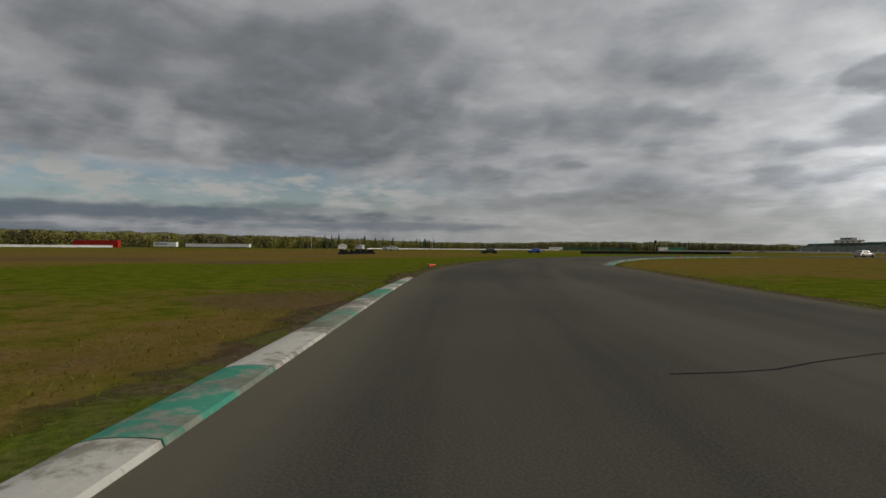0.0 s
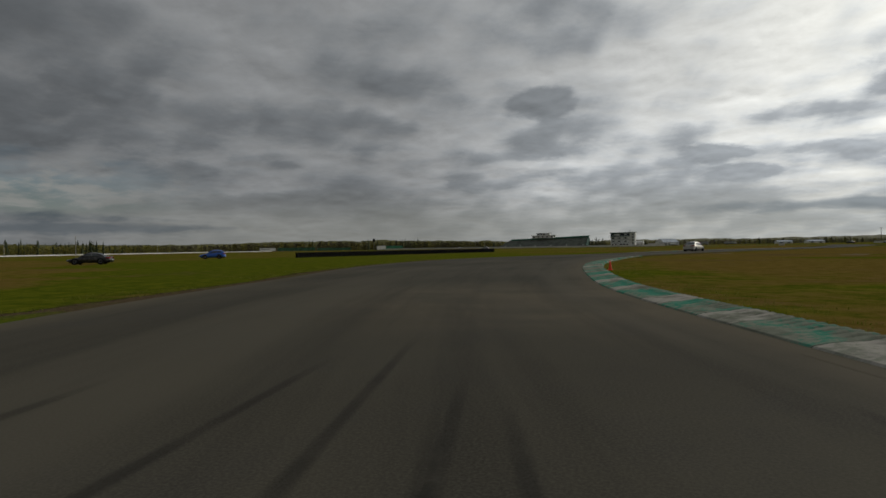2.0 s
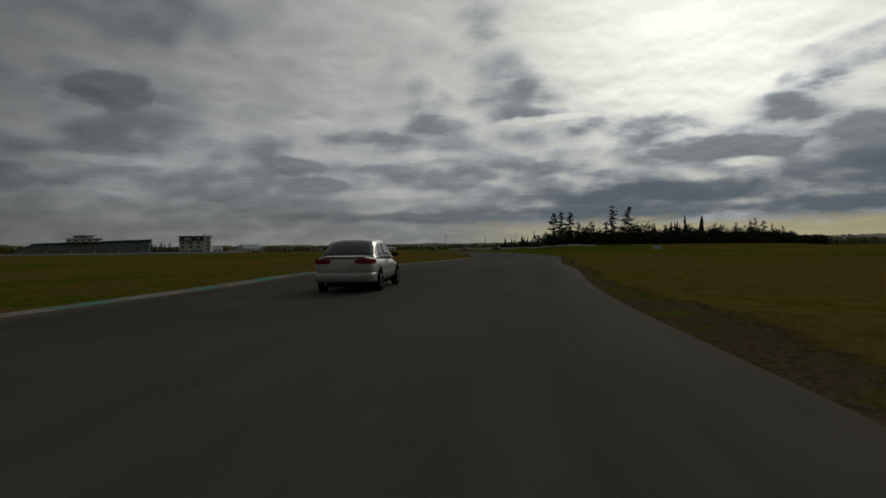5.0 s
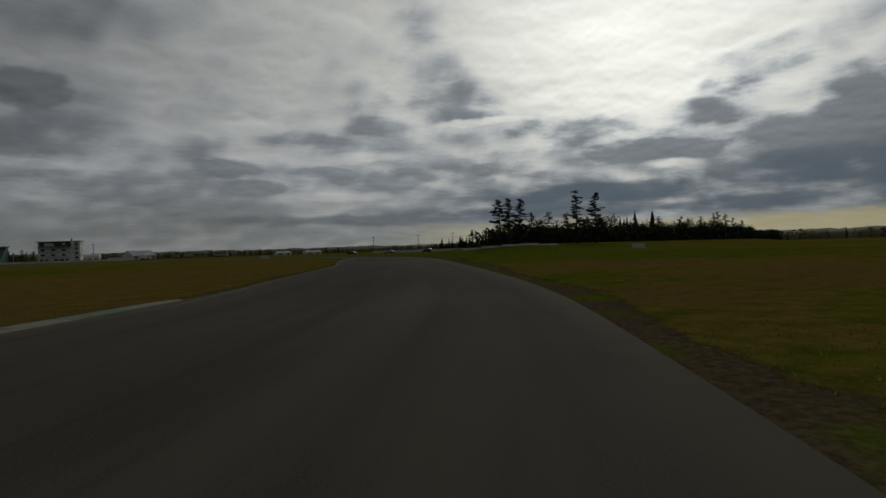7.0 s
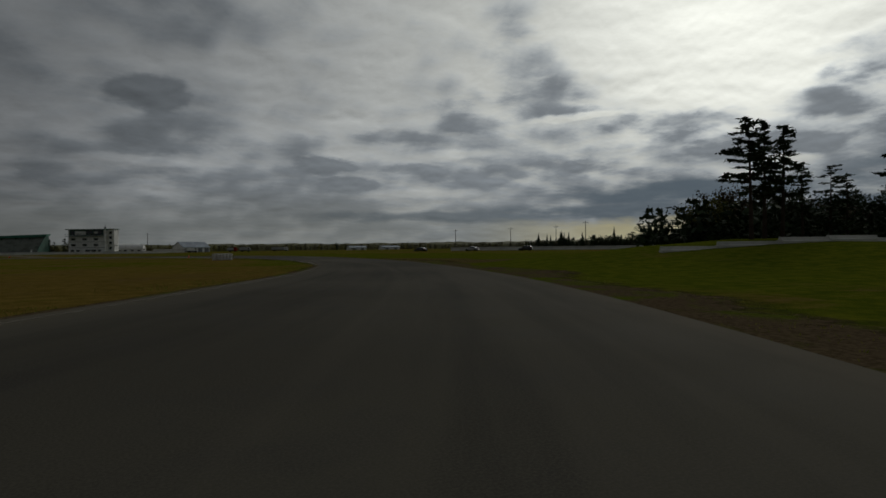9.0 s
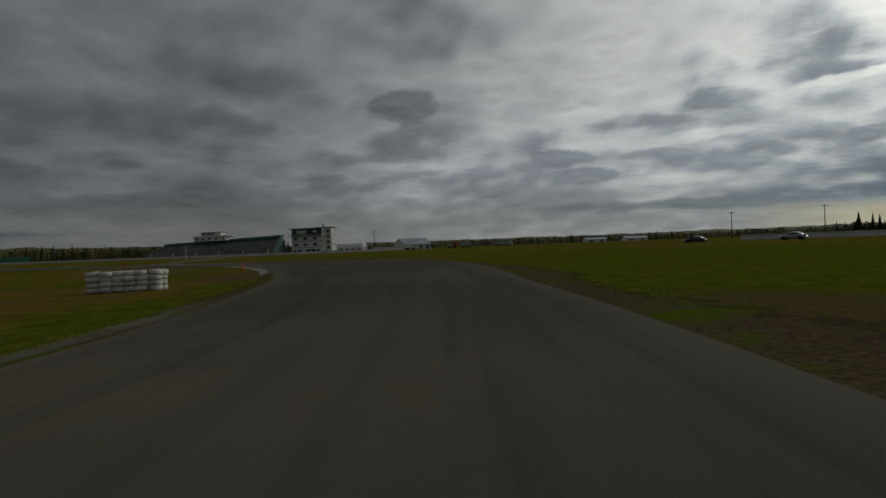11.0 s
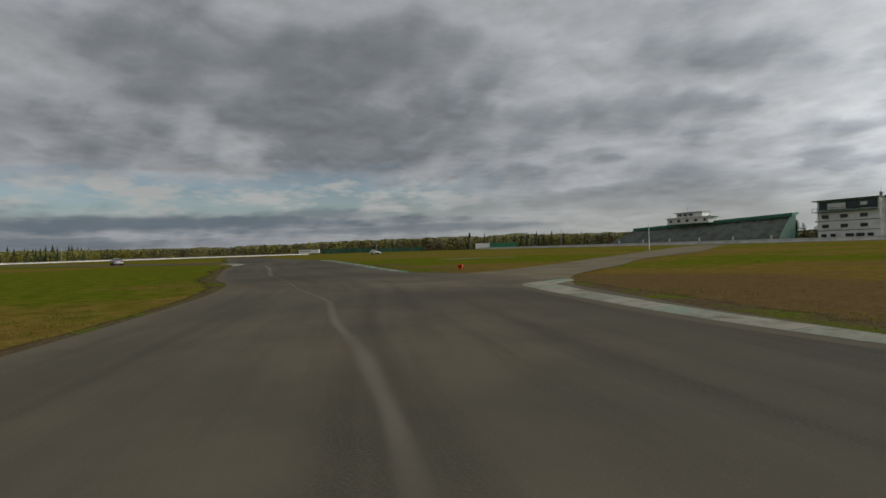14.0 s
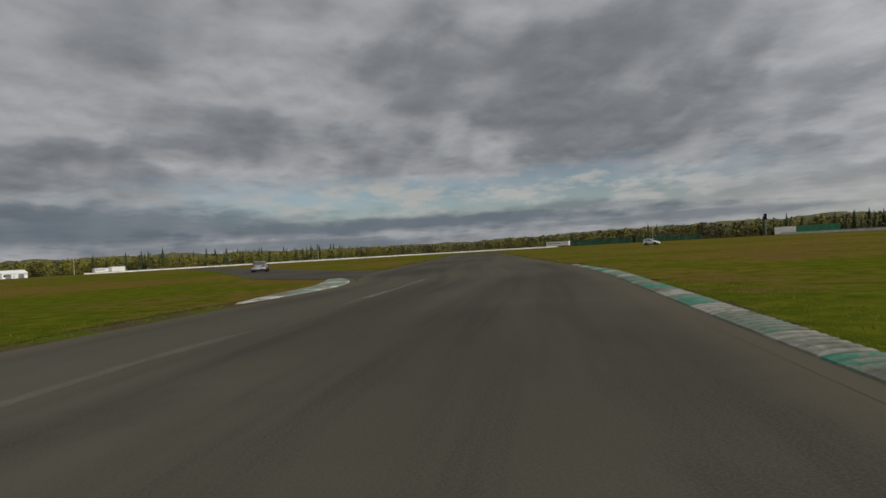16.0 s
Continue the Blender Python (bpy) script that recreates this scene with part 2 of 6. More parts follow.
    # the farthest cloud lies thin and pale along the north
    low_north = g.math("MULTIPLY", g.span(g.math("ADD", el, g.math("MULTIPLY", ragged, 1.2)), 6.5, 1.5), g.math("MULTIPLY", g.span(az, -60.0, -30.0), g.span(az, 40.0, 15.0)))
    cloud = g.mix(g.math("MULTIPLY", low_north, 0.55), cloud, g.vec("SCALE", (0.34, 0.345, 0.305), scale=g.math("ADD", 0.85, g.math("MULTIPLY", wide, 0.9))))
    # slate banks near the horizon
    bank = masses(BANKS)
    cloud = g.mix(g.math("MULTIPLY", bank, 0.9), cloud, g.vec("SCALE", g.mix(mid, (0.078, 0.106, 0.132), (0.118, 0.146, 0.170)), scale=g.math("ADD", 0.85, g.math("MULTIPLY", wide, 1.5))))
    # clear yellow gaps along the horizon under the sun
    strip = g.math("MULTIPLY", g.span(g.math("ADD", el, g.math("MULTIPLY", ragged, 1.1)), 2.6, 1.5), g.math("MULTIPLY", g.span(az, 22.0, 42.0), g.span(az, 90.0, 70.0)))
    cloud = g.mix(g.math("MULTIPLY", strip, 0.8), cloud, g.mix(mid, (0.85, 0.74, 0.40), (1.20, 1.06, 0.60)))
    back = g.add("ShaderNodeBackground")
    g.put(cloud, back.inputs[0])
    g.put(1.0, back.inputs[1])
    out = g.add("ShaderNodeOutputWorld")
    g.put(back.outputs[0], out.inputs[0])


make_world()
sun = new("sun", bpy.data.lights.new("sun", "SUN"))
sun.data.energy, sun.data.angle, sun.data.color = 1.1, radians(14), (1.0, 0.93, 0.82)
sun.matrix_world = look((0, 0, 100), Vector((0, 0, 100)) - compass(SUN_AZ, SUN_EL + 6))

# ---- materials ----


def material(name, build):
    m = bpy.data.materials.new(name)
    m.use_nodes = True
    g = Nodes(m.node_tree)
    shader = g.add("ShaderNodeBsdfPrincipled")
    out = g.add("ShaderNodeOutputMaterial")
    g.put(shader.outputs[0], out.inputs[0])
    build(g, shader)
    return m


def bump(g, shader, height, strength, distance=0.02):
    n = g.add("ShaderNodeBump")
    g.put(strength, n.inputs["Strength"])
    g.put(distance, n.inputs["Distance"])
    g.put(height, n.inputs["Height"])
    g.put(n.outputs[0], shader.inputs["Normal"])


def plain(name, color, rough=0.6, metal=0.0, vary=0.25, scale=3.0, grain=40.0, dirt=None, relief=0.1, each=0.0):
    """A surface with stains at one scale and grain at another; each: how far pieces differ."""
    def build(g, s):
        where = g.add("ShaderNodeTexCoord").outputs["Object"]
        stain = g.noise(where, scale, 5, 0.6, 0.4)
        small = g.noise(where, grain, 3, 0.6)
        lo = tuple(c * (1 - vary) for c in color)
        hi = tuple(min(1, c * (1 + vary * 0.7)) for c in color)
        col = g.mix(g.span(stain, 0.3, 0.7), lo, hi)
        col = g.mix(g.math("MULTIPLY", small, 0.25), col, tuple(c * 0.7 for c in color))
        if dirt:
            col = g.mix(g.span(stain, 0.52, 0.72, 0, 0.8), col, dirt)
        if each:
            rnd = g.add("ShaderNodeObjectInfo").outputs["Random"]
            col = g.mix(1.0, col, g.mix(rnd, (1 - each,) * 3, (1 + each,) * 3), "MULTIPLY")
        g.put(col, s.inputs["Base Color"])
        g.put(g.span(small, 0.2, 0.8, rough * 0.85, min(1, rough * 1.15)), s.inputs["Roughness"])
        g.put(metal, s.inputs["Metallic"])
        g.put(0.5 if rough < 0.6 else 0.0, s.inputs["Specular IOR Level"])
        if relief:
            bump(g, s, small, relief, 0.01)
    return material(name, build)


# where dust has been dragged onto the asphalt: x, y, radius
DUSTY = [(38, 343, 5), (33.5, 349, 6), (27, 355, 6), (19, 361.5, 6), (9, 368, 6), (52, 300, 5), (13, 373, 6), (-33, 72, 6), (-2, 376.5, 4)]


def lobes(g, where, rows):
    """Soft round spots, summed."""
    total = None
    for x, y, r, k in rows:
        near = g.vec("LENGTH", g.vec("MULTIPLY", g.vec("SUBTRACT", where, (x, y, 0.0)), (1.0, 1.0, 0.0)))
        one = g.math("MULTIPLY", g.span(near, r * 1.3, r * 0.3), k)
        total = one if total is None else g.math("ADD", total, one)
    return total


def asphalt_build(g, s):
    where = g.add("ShaderNodeTexCoord").outputs["Object"]
    dust = g.math("MULTIPLY", lobes(g, where, [(x, y, r, 1.0) for x, y, r in DUSTY]), g.span(g.noise(where, 0.35, 4, 0.6, 0.3), 0.2, 0.8), clamp=True)
    patch = g.noise(where, 0.07, 4, 0.5, 0.3)
    stain = g.noise(where, 0.6, 6, 0.65, 0.2)
    grit = g.noise(where, 45.0, 4, 0.7)
    col = g.mix(g.span(patch, 0.35, 0.65), (0.050, 0.046, 0.036), (0.082, 0.076, 0.058))
    col = g.mix(g.span(stain, 0.45, 0.72, 0, 0.5), col, (0.045, 0.043, 0.039))
    col = g.mix(g.math("MULTIPLY", dust, 0.9), col, (0.135, 0.113, 0.078))
    # along the lane: rubbered wheel lines, and dust at the edges where nobody drives
    lane = g.add("ShaderNodeUVMap", uv_map="lane").outputs[0]
    split = g.add("ShaderNodeSeparateXYZ")
    g.put(lane, split.inputs[0])
    streak = g.noise(g.vec("MULTIPLY", lane, (11.0, 0.05, 1.0)), 1.0, 6, 0.62, 0.15)
    worn = g.noise(g.vec("MULTIPLY", lane, (4.0, 0.022, 1.0)), 1.0, 4, 0.55, 0.3)
    aside = g.math("ABSOLUTE", g.math("SUBTRACT", split.outputs[0], 0.5))
    col = g.mix(g.span(streak, 0.42, 0.70, 0, 0.5), col, (0.026, 0.025, 0.022))
    col = g.mix(g.span(worn, 0.48, 0.66, 0, 0.6), col, (0.098, 0.089, 0.068))
    col = g.mix(g.math("MULTIPLY", g.span(g.math("ADD", aside, g.math("MULTIPLY", g.math("SUBTRACT", stain, 0.5), 0.12)), 0.40, 0.50), 0.5), col, (0.128, 0.108, 0.074))
    col = g.mix(g.span(grit, 0.35, 0.7, 0, 0.5), col, (0.105, 0.097, 0.078))
    g.put(col, s.inputs["Base Color"])
    g.put(g.span(stain, 0.3, 0.7, 0.92, 0.84), s.inputs["Roughness"])
    g.put(0.02, s.inputs["Specular IOR Level"])
    bump(g, s, g.math("ADD", grit, g.math("MULTIPLY", stain, 0.6)), 0.3, 0.006)


# how the turf varies over the field: x, y, radius, straw (+) or green (-)
TURF = [(-75, 15, 38, 0.25), (-72, 58, 30, 0.18), (1, 383, 8, 0.06), (22, 384, 14, 0.0), (-6, 92, 34, 0.07), (-20, 125, 16, 0.10), (-105, 75, 60, 0.20), (-28, 14, 17, -0.32), (-42, 40, 14, -0.26), (-50, 62, 14, -0.2), (6, 30, 24, -0.06), (62, 235, 34, -0.18), (95, 300, 45, -0.15),
        (8, 215, 34, 0.12), (30, 262, 24, 0.10), (30, 338, 12, 0.06), (-40, 362, 34, -0.18), (-10, 398, 18, -0.05), (18, 376, 8, 0.22), (45, 385, 26, -0.1), (-52, 150, 26, 0.10), (4, 128, 26, 0.10), (16, 158, 26, 0.13), (-14, 40, 14, 0.16), (-20, 60, 12, 0.14),
        (-24, 100, 14, 0.05), (-40, 355, 40, 0.10), (5, 350, 16, -0.12), (-12, 362, 14, -0.12),
        (-62, 112, 32, -0.25), (-48, 88, 14, -0.20), (-60, 148, 30, -0.22), (-38, 118, 9, -0.16), (-30, 140, 8, -0.16), (-13, 108, 5, -0.2), (-5, 118, 5, -0.2)]


# ground scraped bare: x, y, radius, how much
BARE = [(-57, 16, 9, 0.22), (-42, 22, 6, 0.2), (-60, 4, 9, 0.2), (-11.5, 7.6, 2.6, 0.22), (-26.0, 124.0, 2.2, 0.22), (-23.8, 128.2, 2.2, 0.22), (-21.4, 132.4, 2.0, 0.2), (-18.8, 136.6, 2.0, 0.18), (60, 292, 6, 0.2), (62, 298, 6, 0.16), (59, 303, 5, 0.16), (60, 285, 6, 0.16),
        (0, 380.5, 3.5, 0.06), (4, 378.5, 3.0, 0.12), (18, 374.5, 5, 0.2), (24, 372, 5, 0.16), (30, 370, 5, 0.1), (22, 371.5, 4, 0.3), (27, 369.0, 4, 0.3), (33, 366.5, 4, 0.25), (-19, 24, 4, 0.12), (-27, 36, 4, 0.10),
        (29, 373, 6, 0.22), (37, 369, 6, 0.2), (45, 366, 6, 0.15), (8, 138, 3, 0.1), (3, 124, 2.5, 0.12), (14, 132, 3, 0.1), (44, 324, 4.5, 0.16), (42, 327.5, 3.5, 0.12), (-12, 386.8, 2.5, 0.12), (-9, 385.2, 2.5, 0.12), (-16, 12, 4, 0.08), (58, 283, 5, 0.12), (56, 275, 5, 0.1), (-16, 121, 6, 0.06), (60, 292, 4, 0.1), (36, 333, 3, 0.08), (29, 344, 6, 0.05)]


def grass_build(g, s):
    where = g.add("ShaderNodeTexCoord").outputs["Object"]
    field = g.noise(where, 0.022, 5, 0.55, 0.3)
    patch = g.noise(where, 0.11, 6, 0.62, 0.3)
    tuft = g.noise(where, 1.3, 6, 0.7, 0.2)
    fine = g.noise(where, 14.0, 4, 0.7)
    green = g.mix(g.span(tuft, 0.3, 0.7), (0.052, 0.073, 0.006), (0.120, 0.128, 0.011))
    straw = g.mix(g.span(tuft, 0.3, 0.7), (0.108, 0.074, 0.016), (0.186, 0.124, 0.032))
    earth = g.mix(g.span(fine, 0.3, 0.7), (0.075, 0.046, 0.024), (0.130, 0.086, 0.048))
    turf = lobes(g, where, TURF)
    scraped = lobes(g, where, BARE)
    dryness = g.math("ADD", g.math("ADD", g.math("MULTIPLY", field, 0.65), g.math("MULTIPLY", patch, 0.80)), g.math("SUBTRACT", turf, 0.2))
    dry = g.span(g.math("ADD", dryness, g.math("MULTIPLY", g.math("SUBTRACT", tuft, 0.5), 0.2)), 0.44, 0.60)
    col = g.mix(g.math("MULTIPLY", dry, 0.92), green, straw)
    bare = g.span(g.math("ADD", g.math("ADD", g.math("MULTIPLY", patch, 0.6), g.math("MULTIPLY", tuft, 0.4)), g.math("ADD", g.math("MULTIPLY", turf, 0.12), scraped)), 0.52, 0.66)
    col = g.mix(g.math("MULTIPLY", bare, 0.75), col, earth)
    col = g.mix(g.span(fine, 0.25, 0.6, 0.35, 0.0), col, (0.028, 0.034, 0.006))
    g.put(col, s.inputs["Base Color"])
    g.put(0.95, s.inputs["Roughness"])
    g.put(0.0, s.inputs["Specular IOR Level"])
    bump(g, s, g.math("ADD", tuft, g.math("MULTIPLY", fine, 0.5)), 0.9, 0.08)


def verge_build(g, s):
    where = g.add("ShaderNodeTexCoord").outputs["Object"]
    patch = g.noise(where, 0.4, 6, 0.65, 0.4)
    stone = g.noise(where, 9.0, 5, 0.7)
    col = g.mix(g.span(stone, 0.3, 0.7), (0.052, 0.038, 0.022), (0.112, 0.084, 0.050))
    col = g.mix(g.span(patch, 0.47, 0.64), col, g.mix(g.span(stone, 0.3, 0.7), (0.046, 0.074, 0.006), (0.100, 0.118, 0.012)))
    g.put(col, s.inputs["Base Color"])
    g.put(0.95, s.inputs["Roughness"])
    g.put(0.0, s.inputs["Specular IOR Level"])
    bump(g, s, stone, 0.8, 0.04)
    # it thins out into the turf
    split = g.add("ShaderNodeSeparateXYZ")
    g.put(g.add("ShaderNodeUVMap", uv_map="lane").outputs[0], split.inputs[0])
    ragged = g.math("ADD", split.outputs[0], g.math("MULTIPLY", g.math("SUBTRACT", g.noise(where, 1.1, 6, 0.7, 0.3), 0.5), 1.5))
    g.put(g.span(ragged, 0.95, 0.5), s.inputs["Alpha"])


def leaf_build(dark, light):
    def build(g, s):
        rnd = g.add("ShaderNodeNewGeometry").outputs["Random Per Island"]
        where = g.add("ShaderNodeTexCoord").outputs["Object"]
        mass = g.noise(where, 0.05, 3, 0.5)
        col = g.mix(g.math("ADD", g.math("MULTIPLY", rnd, 0.6), g.math("MULTIPLY", mass, 0.4)), dark, light)
        g.put(col, s.inputs["Base Color"])
        g.put(0.8, s.inputs["Roughness"])
        g.put(0.2, s.inputs["Specular IOR Level"])
    return build


def blade_build(g, s):
    # thin blades: as much light comes through as is thrown back
    rnd = g.add("ShaderNodeNewGeometry").outputs["Random Per Island"]
    col = g.mix(rnd, (0.095, 0.120, 0.014), (0.20, 0.185, 0.04))
    front, through_leaf, both = g.add("ShaderNodeBsdfDiffuse"), g.add("ShaderNodeBsdfTranslucent"), g.add("ShaderNodeMixShader")
    g.put(col, front.inputs[0])
    g.put(col, through_leaf.inputs[0])
    g.put(front.outputs[0], both.inputs[1])
    g.put(through_leaf.outputs[0], both.inputs[2])
    out = [n for n in g.tree.nodes if n.type == "OUTPUT_MATERIAL"][0]
    g.put(both.outputs[0], out.inputs[0])


def car_paint(name, color, metal=0.35):
    def build(g, s):
        where = g.add("ShaderNodeTexCoord").outputs["Object"]
        dust = g.noise(where, 2.5, 5, 0.6)
        fleck = g.noise(where, 300.0, 2, 0.5)
        col = g.mix(g.math("MULTIPLY", fleck, 0.2), color, tuple(c * 0.8 for c in color))
        col = g.mix(g.span(dust, 0.45, 0.75, 0, 0.35), col, (0.22, 0.19, 0.15))
        g.put(col, s.inputs["Base Color"])
        g.put(metal, s.inputs["Metallic"])
        g.put(g.span(dust, 0.3, 0.7, 0.28, 0.5), s.inputs["Roughness"])
        g.put(0.6, s.inputs["Coat Weight"])
        g.put(0.12, s.inputs["Coat Roughness"])
    return material(name, build)


def glass_build(g, s):
    where = g.add("ShaderNodeTexCoord").outputs["Object"]
    g.put((0.012, 0.015, 0.017), s.inputs["Base Color"])
    g.put(g.span(g.noise(where, 5.0, 4, 0.6), 0.3, 0.7, 0.04, 0.16), s.inputs["Roughness"])
    g.put(0.7, s.inputs["Specular IOR Level"])


def mark_build(color, strength, grain):
    """A stain lying on the asphalt that thins out to its edges and breaks up along its way."""
    def build(g, s):
        lane = g.add("ShaderNodeUVMap", uv_map="lane").outputs[0]
        split = g.add("ShaderNodeSeparateXYZ")
        g.put(lane, split.inputs[0])
        where = g.add("ShaderNodeTexCoord").outputs["Object"]
        aside = g.math("ABSOLUTE", g.math("SUBTRACT", split.outputs[0], 0.5))
        broken = g.span(g.noise(where, grain, 5, 0.6, 0.2), 0.12, 0.62)
        ends = g.span(g.math("ABSOLUTE", g.math("SUBTRACT", split.outputs[1], 0.5)), 0.5, 0.36)
        g.put(color, s.inputs["Base Color"])
        g.put(0.85, s.inputs["Roughness"])
        g.put(0.2, s.inputs["Specular IOR Level"])
        g.put(g.math("MULTIPLY", g.math("MULTIPLY", g.span(aside, 0.5, 0.12, 0, strength), broken), ends), s.inputs["Alpha"])
    return build


ASPHALT = material("asphalt", asphalt_build)


def kerb_build(paint, under, wear):
    def build(g, s):
        where = g.add("ShaderNodeTexCoord").outputs["Object"]
        broad, chips, grit = g.noise(where, 0.9, 5, 0.62, 0.4), g.noise(where, 7.0, 6, 0.7, 0.2), g.noise(where, 60.0, 3, 0.6)
        rnd = g.add("ShaderNodeObjectInfo").outputs["Random"]
        worn = g.math("ADD", g.math("ADD", g.math("MULTIPLY", broad, 0.6), g.math("MULTIPLY", chips, 0.4)), g.math("MULTIPLY", g.math("SUBTRACT", rnd, 0.5), 0.10))
        bare = g.mix(g.span(chips, 0.3, 0.7), tuple(c * 0.7 for c in under), under)
        col = g.mix(g.span(worn, 0.60 - wear, 0.50 - wear, 0.12, 1.0), bare, g.mix(chips, tuple(c * 0.75 for c in paint), tuple(c * 1.15 for c in paint)))
        col = g.mix(g.span(broad, 0.50, 0.68, 0, 0.45), col, (0.070, 0.062, 0.048))
        # grooves coloured darker: trapped dirt plus the shade between the ribs
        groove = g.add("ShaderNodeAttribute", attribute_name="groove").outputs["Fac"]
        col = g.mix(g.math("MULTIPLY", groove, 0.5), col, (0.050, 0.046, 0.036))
        g.put(col, s.inputs["Base Color"])
        g.put(0.85, s.inputs["Roughness"])
        g.put(0.0, s.inputs["Specular IOR Level"])
        bump(g, s, g.math("ADD", chips, g.math("MULTIPLY", grit, 0.4)), 0.4, 0.012)
    return build


OLD_ASPHALT = plain("worn tan asphalt", (0.160, 0.138, 0.098), 0.9, 0, 0.25, 0.25, 30, (0.110, 0.094, 0.063), 0.4)
GRASS = material("rough grass", grass_build)
VERGE = material("stony verge", verge_build)
BLADE = material("grass blades", blade_build)
RUBBER_MARK = material("tyre rubber on asphalt", mark_build((0.024, 0.023, 0.020), 0.36, 1.0))
SEAM_DUST = material("pale dust along a joint", mark_build((0.185, 0.166, 0.126), 0.58, 0.3))
TAR = plain("tar", (0.02, 0.02, 0.02), 0.6, 0, 0.3, 0.8, 20)
KERB_WHITE = material("worn white kerb paint", kerb_build((0.45, 0.43, 0.385), (0.22, 0.205, 0.165), 0.04))
KERB_DULL = material("dull dirty white kerb paint", kerb_build((0.36, 0.345, 0.305), (0.20, 0.215, 0.17), 0.05))
KERB_BARE = material("bare worn kerb concrete", kerb_build((0.27, 0.255, 0.21), (0.22, 0.205, 0.165), 0.0))
KERB_GREEN = material("worn green kerb paint", kerb_build((0.062, 0.235, 0.165), (0.25, 0.245, 0.20), 0.052))
KERB_FADED = material("faded green kerb paint", kerb_build((0.120, 0.260, 0.190), (0.26, 0.25, 0.20), 0.06))
KERB_TRACE = material("traces of green kerb paint", kerb_build((0.165, 0.265, 0.205), (0.27, 0.255, 0.205), 0.10))
TYRE = plain("tyre rubber", (0.020, 0.020, 0.021), 0.8, 0, 0.3, 5, 40)
TYRE_WHITE = plain("white painted tyre", (0.62, 0.61, 0.58), 0.65, 0, 0.2, 3, 30, (0.34, 0.32, 0.28), 0.2, 0.1)
ORANGE = plain("orange cone plastic", (0.86, 0.062, 0.010), 0.5, 0, 0.2, 6, 60, (0.58, 0.07, 0.02))
CONE_BASE = plain("faded cone base", (0.55, 0.33, 0.22), 0.7, 0, 0.3, 6, 60)
CONCRETE = plain("white painted concrete", (0.62, 0.61, 0.57), 0.8, 0, 0.25, 0.5, 12, (0.36, 0.34, 0.30), 0.2, 0.1)
WALL_WHITE = plain("white building wall", (0.80, 0.80, 0.78), 0.8, 0, 0.12, 0.3, 10, (0.50, 0.49, 0.46), 0.1)
TRIM_GREEN = plain("dark green trim", (0.020, 0.085, 0.060), 0.5, 0, 0.25, 0.5, 8)
ROOF_GREEN = plain("green metal roof", (0.030, 0.160, 0.105), 0.5, 0.1, 0.25, 0.4, 8, (0.06, 0.13, 0.10))
SEATING = plain("bare grandstand benches", (0.26, 0.28, 0.25), 0.85, 0, 0.4, 0.25, 2, (0.10, 0.135, 0.11), 0.3)
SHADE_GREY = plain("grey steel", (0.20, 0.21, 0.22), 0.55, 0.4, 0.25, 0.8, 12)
ROOF_GREY = plain("blue-grey metal roofing", (0.27, 0.31, 0.36), 0.5, 0.2, 0.2, 0.4, 8)
WINDOW = material("dark window glass", glass_build)


def car_glass_build(g, s):
    where = g.add("ShaderNodeTexCoord").outputs["Object"]
    # pale mottled base colour stands in for sky reflected in the glass
    g.put(g.mix(g.noise(where, 1.5, 3, 0.5), (0.035, 0.042, 0.045), (0.075, 0.085, 0.088)), s.inputs["Base Color"])
    g.put(0.08, s.inputs["Roughness"])
    g.put(0.6, s.inputs["Specular IOR Level"])


CAR_GLASS = material("car window glass", car_glass_build)
WOOD = plain("weathered pole", (0.42, 0.40, 0.36), 0.85, 0, 0.3, 2, 20)
DARK_WOOD = plain("dark utility pole", (0.075, 0.062, 0.05), 0.9, 0, 0.3, 2, 20)
BOARD_GREEN = plain("green steel container", (0.030, 0.190, 0.095), 0.55, 0.1, 0.2, 0.5, 8)
MESH_GREEN = plain("green screen cloth", (0.055, 0.120, 0.075), 0.9, 0, 0.3, 0.3, 6)
BLACK = plain("black panel", (0.018, 0.018, 0.02), 0.6, 0, 0.3, 1, 10)
RED = plain("red cladding", (0.36, 0.030, 0.022), 0.6, 0, 0.2, 0.5, 8)
TRAILER_WHITE = plain("white trailer skin", (0.74, 0.74, 0.72), 0.5, 0, 0.1, 0.6, 10, (0.52, 0.50, 0.46))
PAINT_SILVER = car_paint("champagne silver paint", (0.50, 0.47, 0.41), 0.4)
PAINT_GREY = car_paint("grey silver paint", (0.36, 0.37, 0.38), 0.5)
PAINT_BLUE = car_paint("bright blue paint", (0.015, 0.11, 0.52), 0.2)
PAINT_BLACK = car_paint("black paint", (0.016, 0.016, 0.018), 0.2)
PAINT_WHITE = car_paint("white paint", (0.66, 0.66, 0.65), 0.0)
TAIL_RED = plain("red lamp lens", (0.28, 0.012, 0.010), 0.2, 0, 0.2, 8, 60, None, 0.0)
CHROME = plain("dull chrome", (0.6, 0.6, 0.6), 0.25, 1.0, 0.1, 6, 40, None, 0.0)
ALLOY = plain("wheel alloy", (0.16, 0.16, 0.165), 0.35, 0.9, 0.2, 8, 40)
TRIM_BLACK = plain("black plastic trim", (0.022, 0.022, 0.023), 0.6, 0, 0.2, 5, 60)
PLATE = plain("pale number plate", (0.52, 0.53, 0.55), 0.4, 0, 0.1, 8, 60, None, 0.0)
BARK = plain("bark", (0.060, 0.045, 0.035), 0.95, 0, 0.35, 1.5, 12, None, 0.5)
NEEDLES = material("conifer needles", leaf_build((0.010, 0.020, 0.008), (0.038, 0.058, 0.020)))
SPRING = material("spring leaves", leaf_build((0.060, 0.065, 0.012), (0.190, 0.175, 0.035)))
